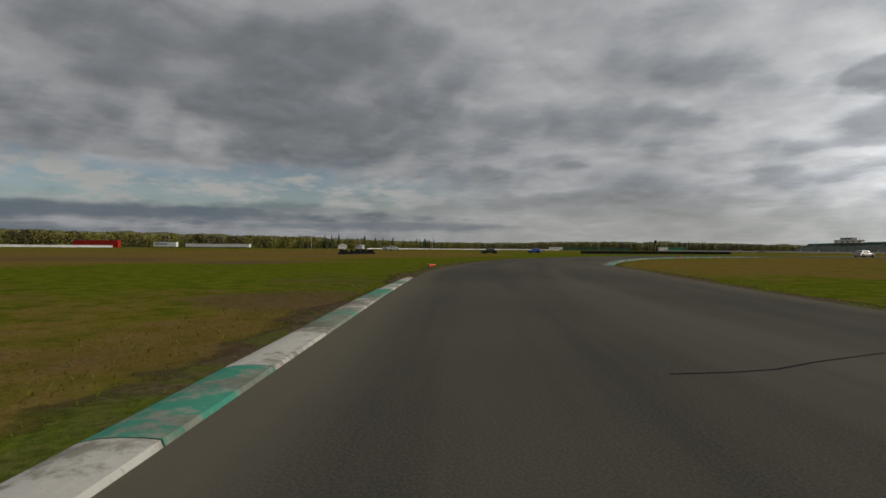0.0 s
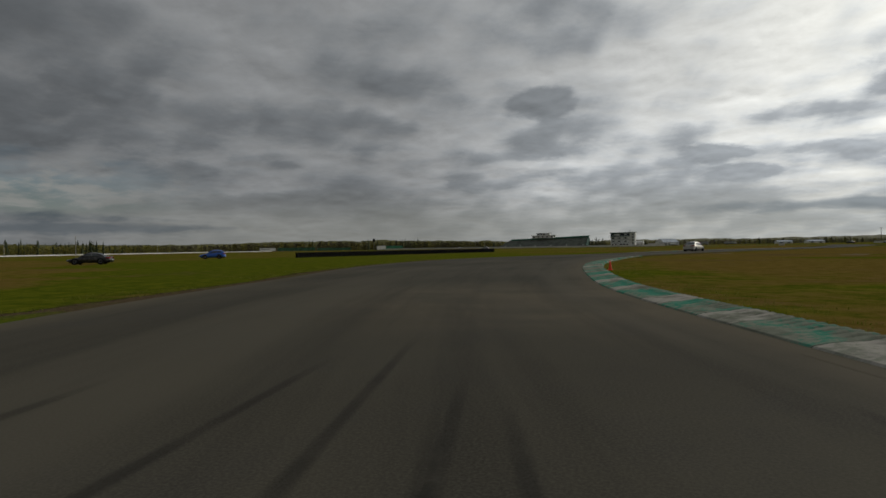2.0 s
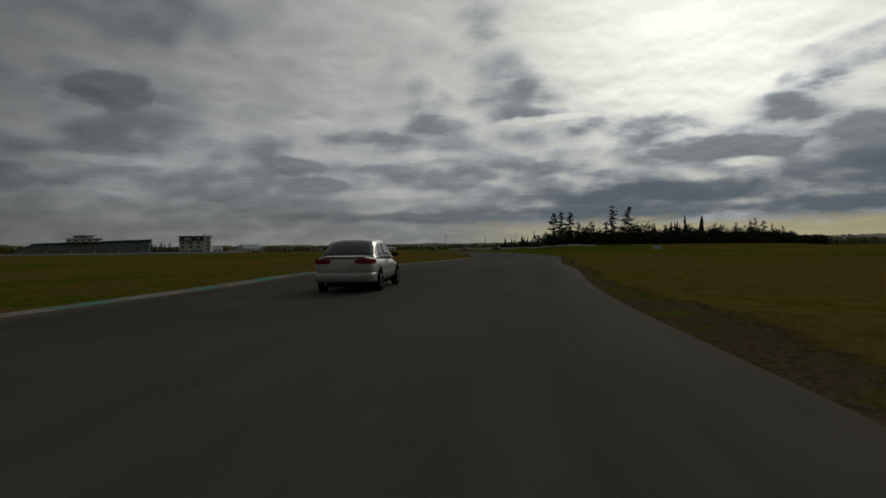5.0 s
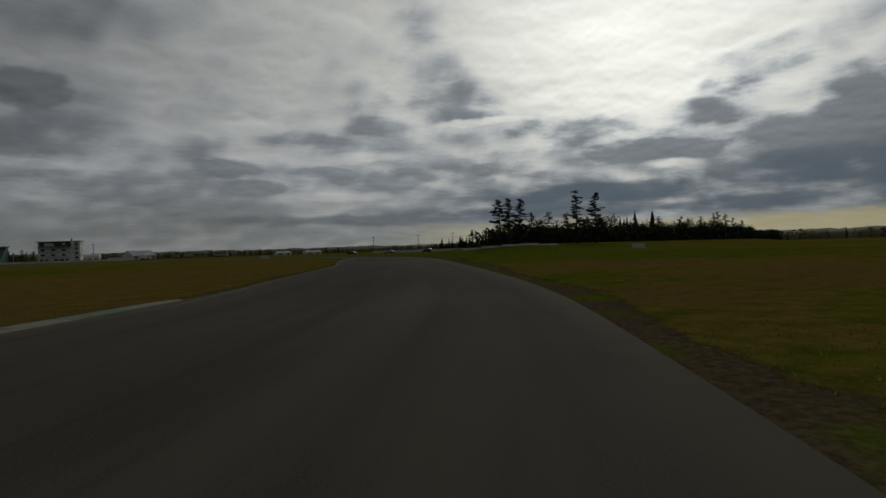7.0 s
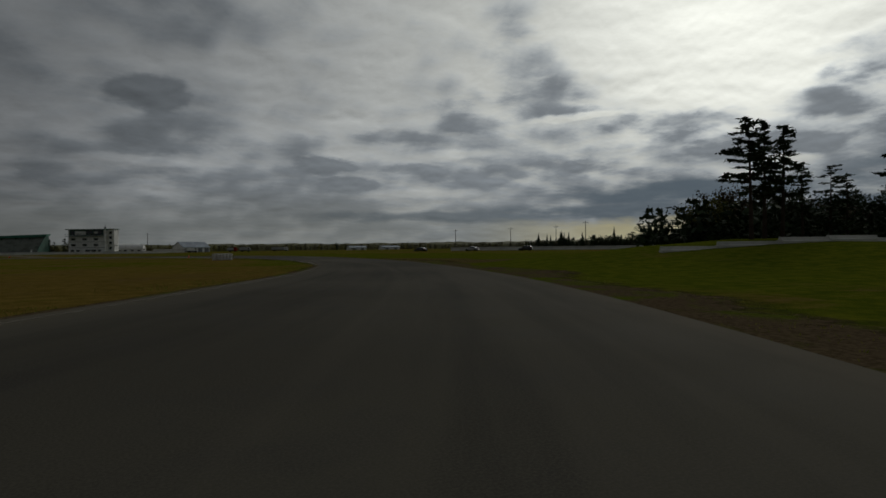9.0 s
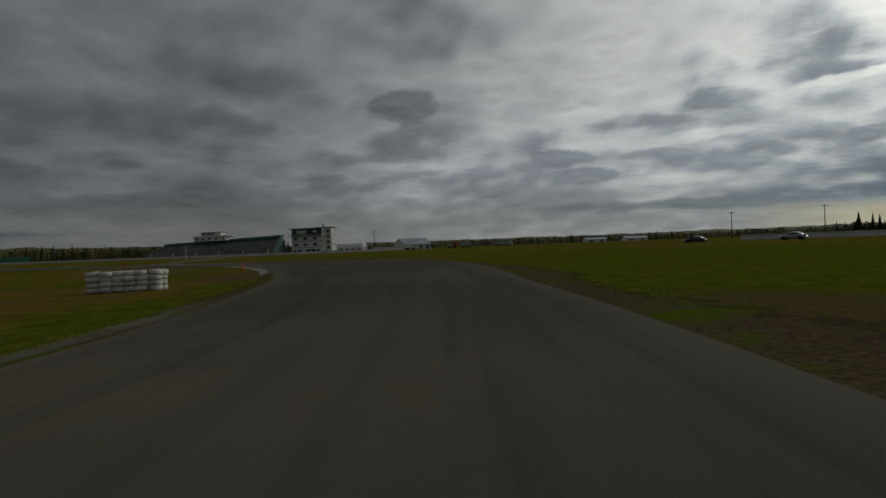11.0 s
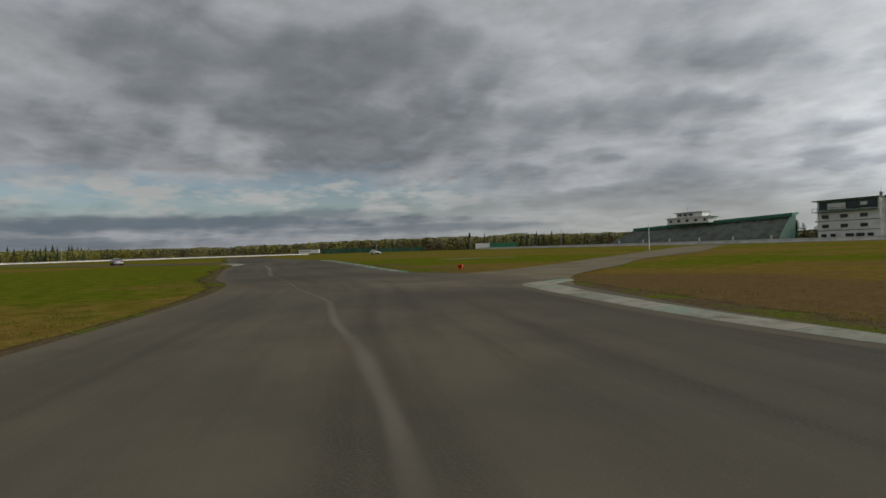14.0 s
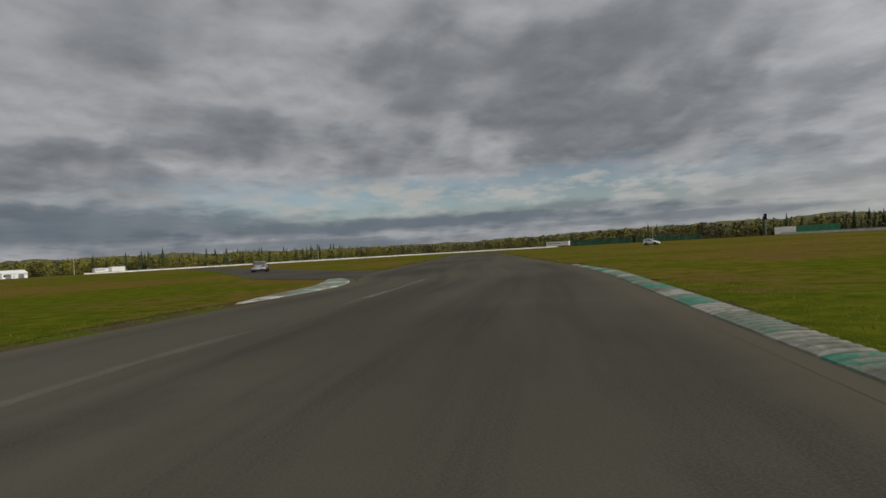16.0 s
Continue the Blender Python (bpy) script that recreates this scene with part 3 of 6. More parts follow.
TWIGS = material("bare twigs and buds", leaf_build((0.045, 0.034, 0.020), (0.110, 0.085, 0.045)))
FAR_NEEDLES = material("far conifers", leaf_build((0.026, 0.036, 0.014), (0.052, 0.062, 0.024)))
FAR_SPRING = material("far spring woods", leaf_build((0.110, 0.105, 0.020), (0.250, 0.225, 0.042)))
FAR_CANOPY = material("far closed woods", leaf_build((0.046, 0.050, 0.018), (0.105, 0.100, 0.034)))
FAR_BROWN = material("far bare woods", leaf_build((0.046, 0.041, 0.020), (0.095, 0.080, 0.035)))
MUD = plain("drying mud", (0.165, 0.130, 0.080), 0.7, 0, 0.35, 0.6, 15, (0.10, 0.08, 0.06), 0.3)
WATER = plain("shallow puddle", (0.075, 0.070, 0.060), 0.30, 0, 0.2, 0.6, 4, None, 0.02)
DIRT = plain("churned dirt", (0.105, 0.062, 0.032), 0.95, 0, 0.35, 0.7, 9, (0.06, 0.07, 0.015), 0.8)
STONE = plain("tan stones", (0.24, 0.20, 0.15), 0.85, 0, 0.3, 4, 40)

# ---- building blocks ----


def thing(name, label, category, group="", at=None, kind=""):
    ob = tagged(new(name), label, category, group, kind)
    ob.matrix_world = at if at is not None else Matrix()
    return ob


def mesh_of(name, bm, mat, smooth=False):
    me = bpy.data.meshes.new(name)
    bm.to_mesh(me)
    bm.free()
    me.materials.append(mat)
    if smooth:
        me.polygons.foreach_set("use_smooth", [True] * len(me.polygons))
    return me


def part(name, bm, mat, parent=None, label="", smooth=False):
    ob = new(name, mesh_of(name, bm, mat, smooth))
    if parent is not None:
        ob.parent = parent
    return tagged(ob, label)


def lay_lane(ob, sections, across):
    """Coordinates for a ribbon: across it from 0 to 1, along it in metres."""
    me = ob.data
    run = [0.0]
    for p, q in zip(sections, sections[1:]):
        run.append(run[-1] + float(np.linalg.norm((q - p)[:2])))
    layer = me.uv_layers.new(name="lane")
    for loop in me.loops:
        i, k = divmod(loop.vertex_index, across + 1)
        layer.data[loop.index].uv = (k / across, run[i])


def data_part(name, verts, faces, mat, parent=None, label="", smooth=False):
    me = bpy.data.meshes.new(name)
    me.from_pydata(verts, [], faces)
    me.materials.append(mat)
    if smooth:
        me.polygons.foreach_set("use_smooth", [True] * len(me.polygons))
    ob = new(name, me)
    if parent is not None:
        ob.parent = parent
    return tagged(ob, label)


def box(x0, x1, y0, y1, z0, z1, bevel=0.0, bm=None, m=None):
    """A box, with its edges rounded off when bevel is given."""
    b = bmesh.new()
    bmesh.ops.create_cube(b, size=1, matrix=Matrix.Translation(((x0 + x1) / 2, (y0 + y1) / 2, (z0 + z1) / 2)) @ Matrix.Diagonal((x1 - x0, y1 - y0, z1 - z0, 1)))
    if bevel:
        bmesh.ops.bevel(b, geom=list(b.edges), offset=bevel, segments=2, affect="EDGES", profile=0.5)
    if m is not None:
        b.transform(m)
    return join(bm, b)


def join(into, b):
    if into is None:
        return b
    me = bpy.data.meshes.new("join")
    b.to_mesh(me)
    into.from_mesh(me)
    bpy.data.meshes.remove(me)
    b.free()
    return into


def tube(r0, r1, z0, z1, sides=12, bm=None, m=None, cap=True):
    b = bmesh.new()
    bmesh.ops.create_cone(b, cap_ends=cap, segments=sides, radius1=r0, radius2=r1, depth=z1 - z0, matrix=Matrix.Translation((0, 0, (z0 + z1) / 2)))
    if m is not None:
        b.transform(m)
    return join(bm, b)


def lathe(profile, sides=20, bm=None, m=None):
    """A turned body from (radius, height) rows."""
    b = bmesh.new()
    rings = [[b.verts.new((r * math.cos(2 * math.pi * k / sides), r * math.sin(2 * math.pi * k / sides), z)) for k in range(sides)] for r, z in profile]
    for a, c in zip(rings, rings[1:]):
        for k in range(sides):
            b.faces.new((a[k], a[(k + 1) % sides], c[(k + 1) % sides], c[k]))
    b.faces.new(rings[0][::-1])
    b.faces.new(rings[-1])
    if m is not None:
        b.transform(m)
    return join(bm, b)


def spline(points, step=2.0):
    """A smooth line through the points (tuples of any length), about step metres between its samples."""
    pts = [np.array(q, float) for q in points]
    pts = [2 * pts[0] - pts[1]] + pts + [2 * pts[-1] - pts[-2]]
    out = []
    for a, b, c, d in zip(pts, pts[1:], pts[2:], pts[3:]):
        n = max(1, int(np.linalg.norm((c - b)[:2]) / step))
        for k in range(n):
            f = k / n
            out.append(0.5 * (2 * b + (c - a) * f + (2 * a - 5 * b + 4 * c - d) * f * f + (3 * b - a - 3 * c + d) * f ** 3))
    out.append(pts[-2])
    return out


def ribbon(sections, z=0.0, across=6):
    """A flat strip between left and right edge points (xl, yl, xr, yr)."""
    verts, faces = [], []
    for q in sections:
        for k in range(across + 1):
            f = k / across
            verts.append((q[0] + (q[2] - q[0]) * f, q[1] + (q[3] - q[1]) * f, z))
    n = across + 1
    for i in range(len(sections) - 1):
        for k in range(across):
            faces.append((i * n + k, i * n + k + 1, (i + 1) * n + k + 1, (i + 1) * n + k))
    return verts, faces


# ---- ground, track, kerbs ----
FIRST_BEND = [
    (37.9, -46.5, 46.0, -39.6),
    (11.8, -16.3, 19.6, -9.5),
    (-1.4, -1.2, 6.4, 5.5),
    (-10.6, 9.5, -2.3, 15.9),
    (-19.9, 20.3, -10.2, 26.6),
    (-24.6, 27.1, -14.4, 32.8),
    (-29.0, 34.2, -19.0, 38.8),
    (-33.0, 41.6, -22.8, 45.4),
    (-36.7, 49.3, -25.7, 52.5),
    (-40.3, 59.2, -28.9, 61.7),
    (-43.2, 69.5, -31.2, 71.1),
    (-45.1, 80.3, -32.5, 80.7),
    (-47.2, 91.3, -32.9, 90.5),
    (-47.7, 102.5, -32.4, 100.3),
    (-46.2, 113.6, -30.8, 110.0),
    (-42.3, 124.2, -28.3, 119.6),
    (-37.0, 131.7, -25.3, 126.8),
    (-31.8, 138.8, -21.5, 133.8),
    (-27.6, 146.2, -17.4, 140.5),
    (-23.3, 153.8, -13.3, 147.1),
]
STRAIGHT = [
    (-18.8, 161.4, -8.8, 153.5),
    (-12.9, 169.9, -2.8, 161.4),
    (-5.1, 178.2, 3.8, 171.4),
    (2.9, 186.4, 11.4, 181.1),
    (10.2, 196.7, 19.0, 191.9),
    (18.6, 212.5, 27.7, 207.6),
    (26.3, 227.4, 35.6, 222.8),
    (31.9, 242.2, 43.0, 237.2),
    (38.8, 257.2, 49.6, 253.1),
    (44.6, 270.4, 53.7, 267.9),
    (48.3, 284.1, 56.3, 283.1),
    (49.0, 293.4, 57.3, 293.4),
    (49.1, 302.6, 57.3, 304.0),
    (48.0, 310.2, 56.8, 312.3),
    (46.8, 317.0, 56.6, 319.9),
    (44.9, 323.5, 56.0, 327.5),
    (42.7, 329.9, 54.7, 335.4),
    (39.9, 336.1, 52.5, 343.2),
]
LAST_BEND = [
    (36.7, 342.2, 49.2, 350.5),
    (32.7, 347.7, 44.0, 356.6),
    (28.4, 351.2, 37.8, 360.3),
    (22.4, 354.6, 30.4, 363.0),
    (15.8, 359.4, 22.7, 367.4),
    (9.6, 363.6, 15.7, 372.7),
    (3.7, 366.7, 9.4, 376.2),
    (-1.1, 368.1, 3.7, 376.4),
    (-8.2, 371.1, -3.7, 379.7),
    (-17.7, 375.3, -13.6, 384.8),
    (-28.5, 380.3, -24.3, 390.4),
    (-36.4, 384.7, -32.3, 394.6),
    (-43.4, 388.7, -39.5, 398.3),
    (-49.3, 390.2, -44.8, 401.0),
    (-58.9, 393.1, -54.1, 404.8),
    (-86.7, 404.4, -81.9, 416.0),
    (-196.8, 449.4, -192.1, 461.0),
]
KERB_ENTRY = [(7.7, -11.8, 0.60), (2.5, -5.8, 0.60), (-6.2, 4.0, 0.55), (-10.9, 9.3, 0.55), (-16.5, 15.9, 0.35)]
KERB_INSIDE = [(-19.2, 39.3, 0.35), (-20.5, 41.2, 0.70), (-22.4, 45.6, 0.80), (-25.3, 52.6, 1.10), (-27.8, 59.9, 1.20), (-29.9, 67.4, 1.10), (-31.5, 74.9, 1.00), (-32.1, 82.6, 1.05), (-32.3, 90.4, 1.15), (-32.0, 98.2, 1.25), (-30.9, 106.0, 1.25), (-29.4, 113.7, 1.00), (-27.5, 120.8, 0.75)]
KERB_EXIT = [(-27.0, 148.3, 0.60), (-21.0, 157.6, 0.90), (-16.8, 165.2, 0.90), (-12.0, 171.6, 0.90), (-4.2, 179.9, 0.90), (3.6, 188.1, 0.90), (10.0, 196.9, 0.60)]
KERB_HAIRPIN = [(44.0, 324.2, 0.12), (43.2, 327.0, 0.40), (41.6, 331.5, 0.68), (39.1, 336.7, 0.72), (36.4, 341.9, 0.68), (33.8, 346.1, 0.60), (32.2, 348.4, 0.50)]
KERB_OUTSIDE = [(29.4, 363.6, 0.35), (26.4, 364.8, 0.55), (23.3, 366.3, 0.75), (19.5, 368.7, 0.90), (17.3, 370.3, 1.10), (16.1, 371.3, 1.10), (15.7, 372.6, 0.90), (15.4, 374.0, 0.60)]
KERB_ISLAND = [(3.2, 376.7, 0.45), (-0.9, 378.6, 0.50), (-5.4, 380.9, 0.50), (-13.5, 385.2, 0.50), (-24.2, 390.8, 0.60), (-32.2, 395.1, 0.65), (-39.3, 398.8, 0.65), (-48.4, 402.8, 0.40)]
KERB_JUNCTION = [(-37.0, 384.4, 0.45), (-40.1, 386.0, 1.30), (-43.7, 387.7, 1.60), (-47.6, 388.7, 1.45), (-51.8, 389.2, 0.80)]
SKIDS_FIRST = [[(-33.2, 49.4), (-34.4, 52.5), (-35.7, 56.9), (-36.9, 63.3)],
    [(-32.7, 49.6), (-33.7, 52.7), (-34.5, 57.3), (-35.2, 64.5)],
    [(-32.0, 49.8), (-32.7, 53.0), (-33.4, 57.6), (-34.7, 65.9)],
    [(-31.2, 50.1), (-31.7, 52.6), (-32.6, 57.4), (-33.6, 64.0)],
    [(-30.6, 50.3), (-31.4, 52.7), (-32.3, 56.9), (-33.6, 62.9)],
    [(-29.7, 50.1), (-30.6, 53.0), (-31.7, 57.1), (-33.1, 63.0)],
    [(-29.4, 50.7), (-30.2, 53.1), (-30.9, 55.7), (-31.9, 61.7)],
    [(-29.0, 50.6), (-29.5, 53.3), (-30.1, 56.7), (-30.7, 62.5)],
    [(-28.7, 50.7), (-29.5, 53.8), (-30.1, 57.0), (-30.6, 63.6)]]
SKIDS_ENTRY = [[(-27.4, 47.6), (-26.4, 44.1), (-24.8, 40.0), (-23.6, 36.9), (-22.6, 34.6)],
    [(-25.9, 48.4), (-24.9, 44.9), (-23.6, 40.1), (-22.5, 36.8), (-21.6, 34.2)],
    [(-32.6, 49.6), (-29.8, 43.6), (-27.4, 39.4), (-25.0, 35.4)]]
SKIDS_LAST = [[(50.3, 331.1), (50.6, 336.2), (51.2, 346.0)],
    [(50.5, 333.1), (50.5, 337.9), (51.1, 347.3)],
    [(46.4, 343.4), (45.1, 353.4), (43.3, 367.8)],
    [(49.0, 330.6), (48.7, 335.6), (47.8, 345.2)]]
CRACK_A = [[(-2.1, 5.5), (-1.7, 6.0), (-1.4, 6.5), (-1.2, 7.2), (-0.7, 8.5)]]

PIT_ROAD = [(10, 367, 24, 360), (6.6, 373.2, 19, 369), (8.0, 376.5, 14.8, 375), (7.4, 380.2, 12.8, 379.6), (6.1, 385, 10.8, 386), (1.3, 398.8, 5.9, 398.7), (-8, 425, -0.5, 425), (-24, 470, -16, 471), (-34, 505, -26, 505)]
SIDE_ROAD = [(-47, 391.0, -53, 397), (-56, 387.5, -62, 395), (-66, 384.5, -72, 392), (-102, 381, -106, 388.5), (-150, 375, -155, 383), (-230, 362, -232, 370)]
TRACK = FIRST_BEND + STRAIGHT + LAST_BEND


def rise(x, y):
    """The low grass bank below the copse."""
    a, b = Vector((82, 273)), Vector((340, 372))
    d = b - a
    p = Vector((x, y)) - a
    t = min(max(p.dot(d) / d.length_squared, 0), 1)
    off = (p - d * t).length
    k = max(0.0, 1 - off / 25)
    return 1.7 * k * k * (3 - 2 * k)


def make_ground():
    """One sheet to the horizon, finer near the track, lying a little below the asphalt."""
    cuts = sorted(set([-2600, -1600, -1000, -700, -500] + list(range(-400, 40, 10)) + list(range(40, 180, 5)) + list(range(180, 401, 10)) + [500, 700, 1000, 1600, 2600]))
    xs, ys = cuts, sorted(set([c + 200 for c in cuts] + list(range(235, 340, 5))))
    verts = []
    for y in ys:
        for x in xs:
            far = max(abs(x), abs(y - 200)) > 450
            verts.append((x, y, -0.035 + rise(x, y) if not far else -0.3))
    n = len(xs)
    faces = [(j * n + i, j * n + i + 1, (j + 1) * n + i + 1, (j + 1) * n + i) for j in range(len(ys) - 1) for i in range(n - 1)]
    tagged(data_part("ground", verts, faces, GRASS, None, "", True), "rough grass infield with straw and bare patches", "ground", kind="structure")


def make_track():
    v, f = ribbon(spline(TRACK, 3.0), 0.0, 8)
    road = data_part("road", v, f, ASPHALT)
    lay_lane(road, spline(TRACK, 3.0), 8)
    tagged(road, "grey asphalt race track with tyre marks", "race track", kind="structure")
    v, f = ribbon(spline(PIT_ROAD, 0.8), -0.006, 4)
    tagged(data_part("road_pit_exit", v, f, OLD_ASPHALT), "worn pale asphalt pit lane joining the track", "road", kind="structure")
    v, f = ribbon(spline(SIDE_ROAD, 3.0), -0.006, 4)
    road = data_part("road_side", v, f, ASPHALT)
    lay_lane(road, spline(SIDE_ROAD, 3.0), 4)
    tagged(road, "grey asphalt branch of the track", "road", kind="structure")
    # stony shoulders along both edges
    line = spline(TRACK, 2.0)
    for name, a, b, wide in (("verge_left", 0, 2, 1.25), ("verge_right", 2, 0, 0.9)):
        verts, faces = [], []
        for i, q in enumerate(line):
            e, o = Vector((q[a], q[a + 1])), Vector((q[b], q[b + 1]))
            out = (e - o).normalized()
            if a == 2:
                wide = float(np.interp(q[3], (100, 128, 150, 196, 214, 296, 322, 334), (0.9, 1.7, 1.2, 1.0, 2.6, 3.4, 2.0, 0.9))) if 90 < q[3] < 340 else 0.9
            w = wide * (1.0 if i < len(line) * 0.32 or a == 2 else 0.5 if q[1] < 372 else 0.9) * (0.75 + 1.3 * abs(noise.noise(Vector((i * 0.13, a, 0.5)))) + 0.5 * noise.noise(Vector((i * 0.6, a, 2.5))))
            verts += [(*(e - out * 0.15), -0.012), (*(e + out * w * 0.55), -0.018), (*(e + out * w), -0.034)]
        for i in range(len(line) - 1):
            for k in range(2):
                faces.append((3 * i + k, 3 * i + k + 1, 3 * i + k + 4, 3 * i + k + 3))
        verge = data_part(name, verts, faces, VERGE)
        layer = verge.data.uv_layers.new(name="lane")
        for loop in verge.data.loops:
            layer.data[loop.index].uv = (loop.vertex_index % 3 / 2, loop.vertex_index // 3)
        tagged(verge, "stony dirt shoulder beside the asphalt", "verge", kind="structure")


def make_kerb(name, line, piece, label, ripple=0.0, first=0, coats=None, high=0.05, smooth_half=0.0, track=-1, lean=0.0):
    """A low painted concrete kerb laid in blocks, green and white by turns, with saw-tooth ribs where it is rippled."""
    kerb = tagged(thing(name, label, "kerb", "track kerbs"), kind="")
    pts = spline(line, 0.35)
    # arc length
    run = [0.0]
    for p, q in zip(pts, pts[1:]):
        run.append(run[-1] + float(np.linalg.norm((q - p)[:2])))
    total = run[-1]
    count = max(2, round(total / piece))
    rng = random.Random(len(name))

    def along(s):
        i = min(max(int(np.searchsorted(run, s)) - 1, 0), len(pts) - 2)
        f = (s - run[i]) / max(run[i + 1] - run[i], 1e-6)
        q = pts[i] * (1 - f) + pts[i + 1] * f
        d = (pts[i + 1] - pts[i])[:2]
        d = d / np.linalg.norm(d)
        return q, d
    cuts = [0.0] + [total * (b + rng.uniform(-0.14, 0.14) + lean * (1 if b % 2 else -1)) / count for b in range(1, count)] + [total]
    for b in range(count):
        s0, s1 = cuts[b] + 0.012, cuts[b + 1] - 0.012
        if ripple:
            ribs = max(3, int((s1 - s0) / 0.22))
            stops = [(s0 + (s1 - s0) * (k + f) / ribs, g) for k in range(ribs) for f, g in ((0.0, 0.0), (0.30, 0.85), (0.62, 1.0), (0.74, 0.0))] + [(s1, 0.0)]
        else:
            steps = max(3, int((s1 - s0) / 0.35))
            stops = [(s0 + (s1 - s0) * k / steps, 0.0) for k in range(steps + 1)]
        # per-point darkening for the painted dirt and shade of the grooves
        verts, faces, groove_dark = [], [], []
        for s, rib in stops:
            q, d = along(s)
            side = np.array((d[1], -d[0]))
            w = q[2] / 2
            # rounded ends
            w *= min(1.0, math.sqrt(min(1.0, (min(s, total - s) + 0.05) / max(w, 0.05))))
            end = min(1.0, 4.0 * min(s, total - s) / total + 0.25)
            up = high * end + 0.008 * noise.noise(Vector((q[0] * 1.3, q[1] * 1.3, 0)))
            amp = ripple * rib * end
            for o, z, k in ((-1.0, -0.03, 0), (-0.88, up * 0.35, 0.3), (-0.5, up * 0.8, 0.8), (0.0, up, 1), (0.45, up, 1), (0.88, up * 0.85, 1), (1.0, -0.03, 0)):
                if k and o < 0.1:
                    k *= 1 - smooth_half
                verts.append((q[0] + side[0] * o * w, q[1] + side[1] * o * w, z + amp * k))
                groove_dark.append((1 - rib) * k if ripple else 0.0)
        n, steps = 7, len(stops) - 1
        for k in range(steps):
            for j in range(n - 1):
                faces.append((n * k + j, n * k + j + 1, n * k + j + n + 1, n * k + j + n))
        faces += [tuple(range(n)), tuple(range(n * steps, n * steps + n))[::-1]]
        block = data_part("kerb_block", verts, faces, (coats or (KERB_GREEN, KERB_WHITE))[(b + first) % 2], kerb)
        block.data.attributes.new("groove", "FLOAT", "POINT").data.foreach_set("value", groove_dark)
    # the strip of asphalt that the blocks stand on
    verts, faces = [], []
    for i in range(len(pts)):
        q, d = along(min(max(run[i], 0.05), total - 0.05))
        side = np.array((d[1], -d[0]))
        for o in (track * (q[2] / 2 + 0.28), -track * q[2] / 2 * 0.9):
            verts.append((q[0] + side[0] * o, q[1] + side[1] * o, 0.002))
    faces = [(2 * i, 2 * i + 1, 2 * i + 3, 2 * i + 2) for i in range(len(pts) - 1)]
    data_part("footing", verts, faces, ASPHALT, kerb)
    return kerb


def tyre_mark(points, wide, mat=None, z=0.004, name="tyre_mark", label="dark rubber skid mark on the asphalt"):
    line = spline(points, 1.2)
    verts, faces = [], []
    for i, q in enumerate(line):
        a, b = line[max(i - 1, 0)], line[min(i + 1, len(line) - 1)]
        d = (b - a)[:2] / np.linalg.norm((b - a)[:2])
        w = wide / 2 * (0.6 + 0.5 * abs(noise.noise(Vector((q[0] * 0.3, q[1] * 0.3, 0)))))
        verts += [(q[0] + d[1] * w, q[1] - d[0] * w, z), (q[0] - d[1] * w, q[1] + d[0] * w, z)]
        if i:
            faces.append((2 * i - 2, 2 * i - 1, 2 * i + 1, 2 * i))
    ob = data_part(name, verts, faces, mat or RUBBER_MARK)
    layer = ob.data.uv_layers.new(name="lane")
    for loop in ob.data.loops:
        i, k = divmod(loop.vertex_index, 2)
        layer.data[loop.index].uv = (k, i / (len(line) - 1))
    return tagged(ob, label, name.replace("_", " "), "marks on the track")


make_ground()
make_track()

# ---- things ----


def cone(at, lying=False, tall=0.46, base=None):
    c = thing("traffic_cone", "orange traffic cone knocked over on the grass" if lying else "orange traffic cone standing beside the track", "cone", "marker cones")
    k = tall / 0.72
    part("cone_body", lathe([(0.135 * k, 0.03), (0.12 * k, 0.06), (0.105 * k, 0.2 * k), (0.07 * k, 0.46 * k), (0.035 * k, 0.7 * k), (0.02 * k, tall)], 20), ORANGE, c, "", True)
    foot = part("cone_base", box(-0.19 * k, 0.19 * k, -0.19 * k, 0.19 * k, 0, 0.035, 0.012), base or ORANGE, c)
    if lying:
        # the base is solid; a black disc paints the dark inside of the cone
        part("hollow", tube(0.10 * k, 0.10 * k, -0.004, 0.002, 20), BLACK, foot)
    c.matrix_world = at
    return c


def tyre_mesh(r=0.31, w=0.2, hole=0.19, sides=18):
    """A lying tyre, turned, with rounded shoulders and an open centre."""
    b = bmesh.new()
    prof = [(hole, 0.03), (r * 0.84, 0.0), (r * 0.97, w * 0.16), (r, w * 0.5), (r * 0.97, w * 0.84), (r * 0.84, w), (hole, w - 0.03), (hole * 0.92, w * 0.5)]
    rings = [[b.verts.new((q * math.cos(2 * math.pi * k / sides), q * math.sin(2 * math.pi * k / sides), z)) for q, z in prof] for k in range(sides)]
    for k in range(sides):
        a, c = rings[k], rings[(k + 1) % sides]
        for j in range(len(prof)):
            b.faces.new((a[j], c[j], c[(j + 1) % len(prof)], a[(j + 1) % len(prof)]))
    return b


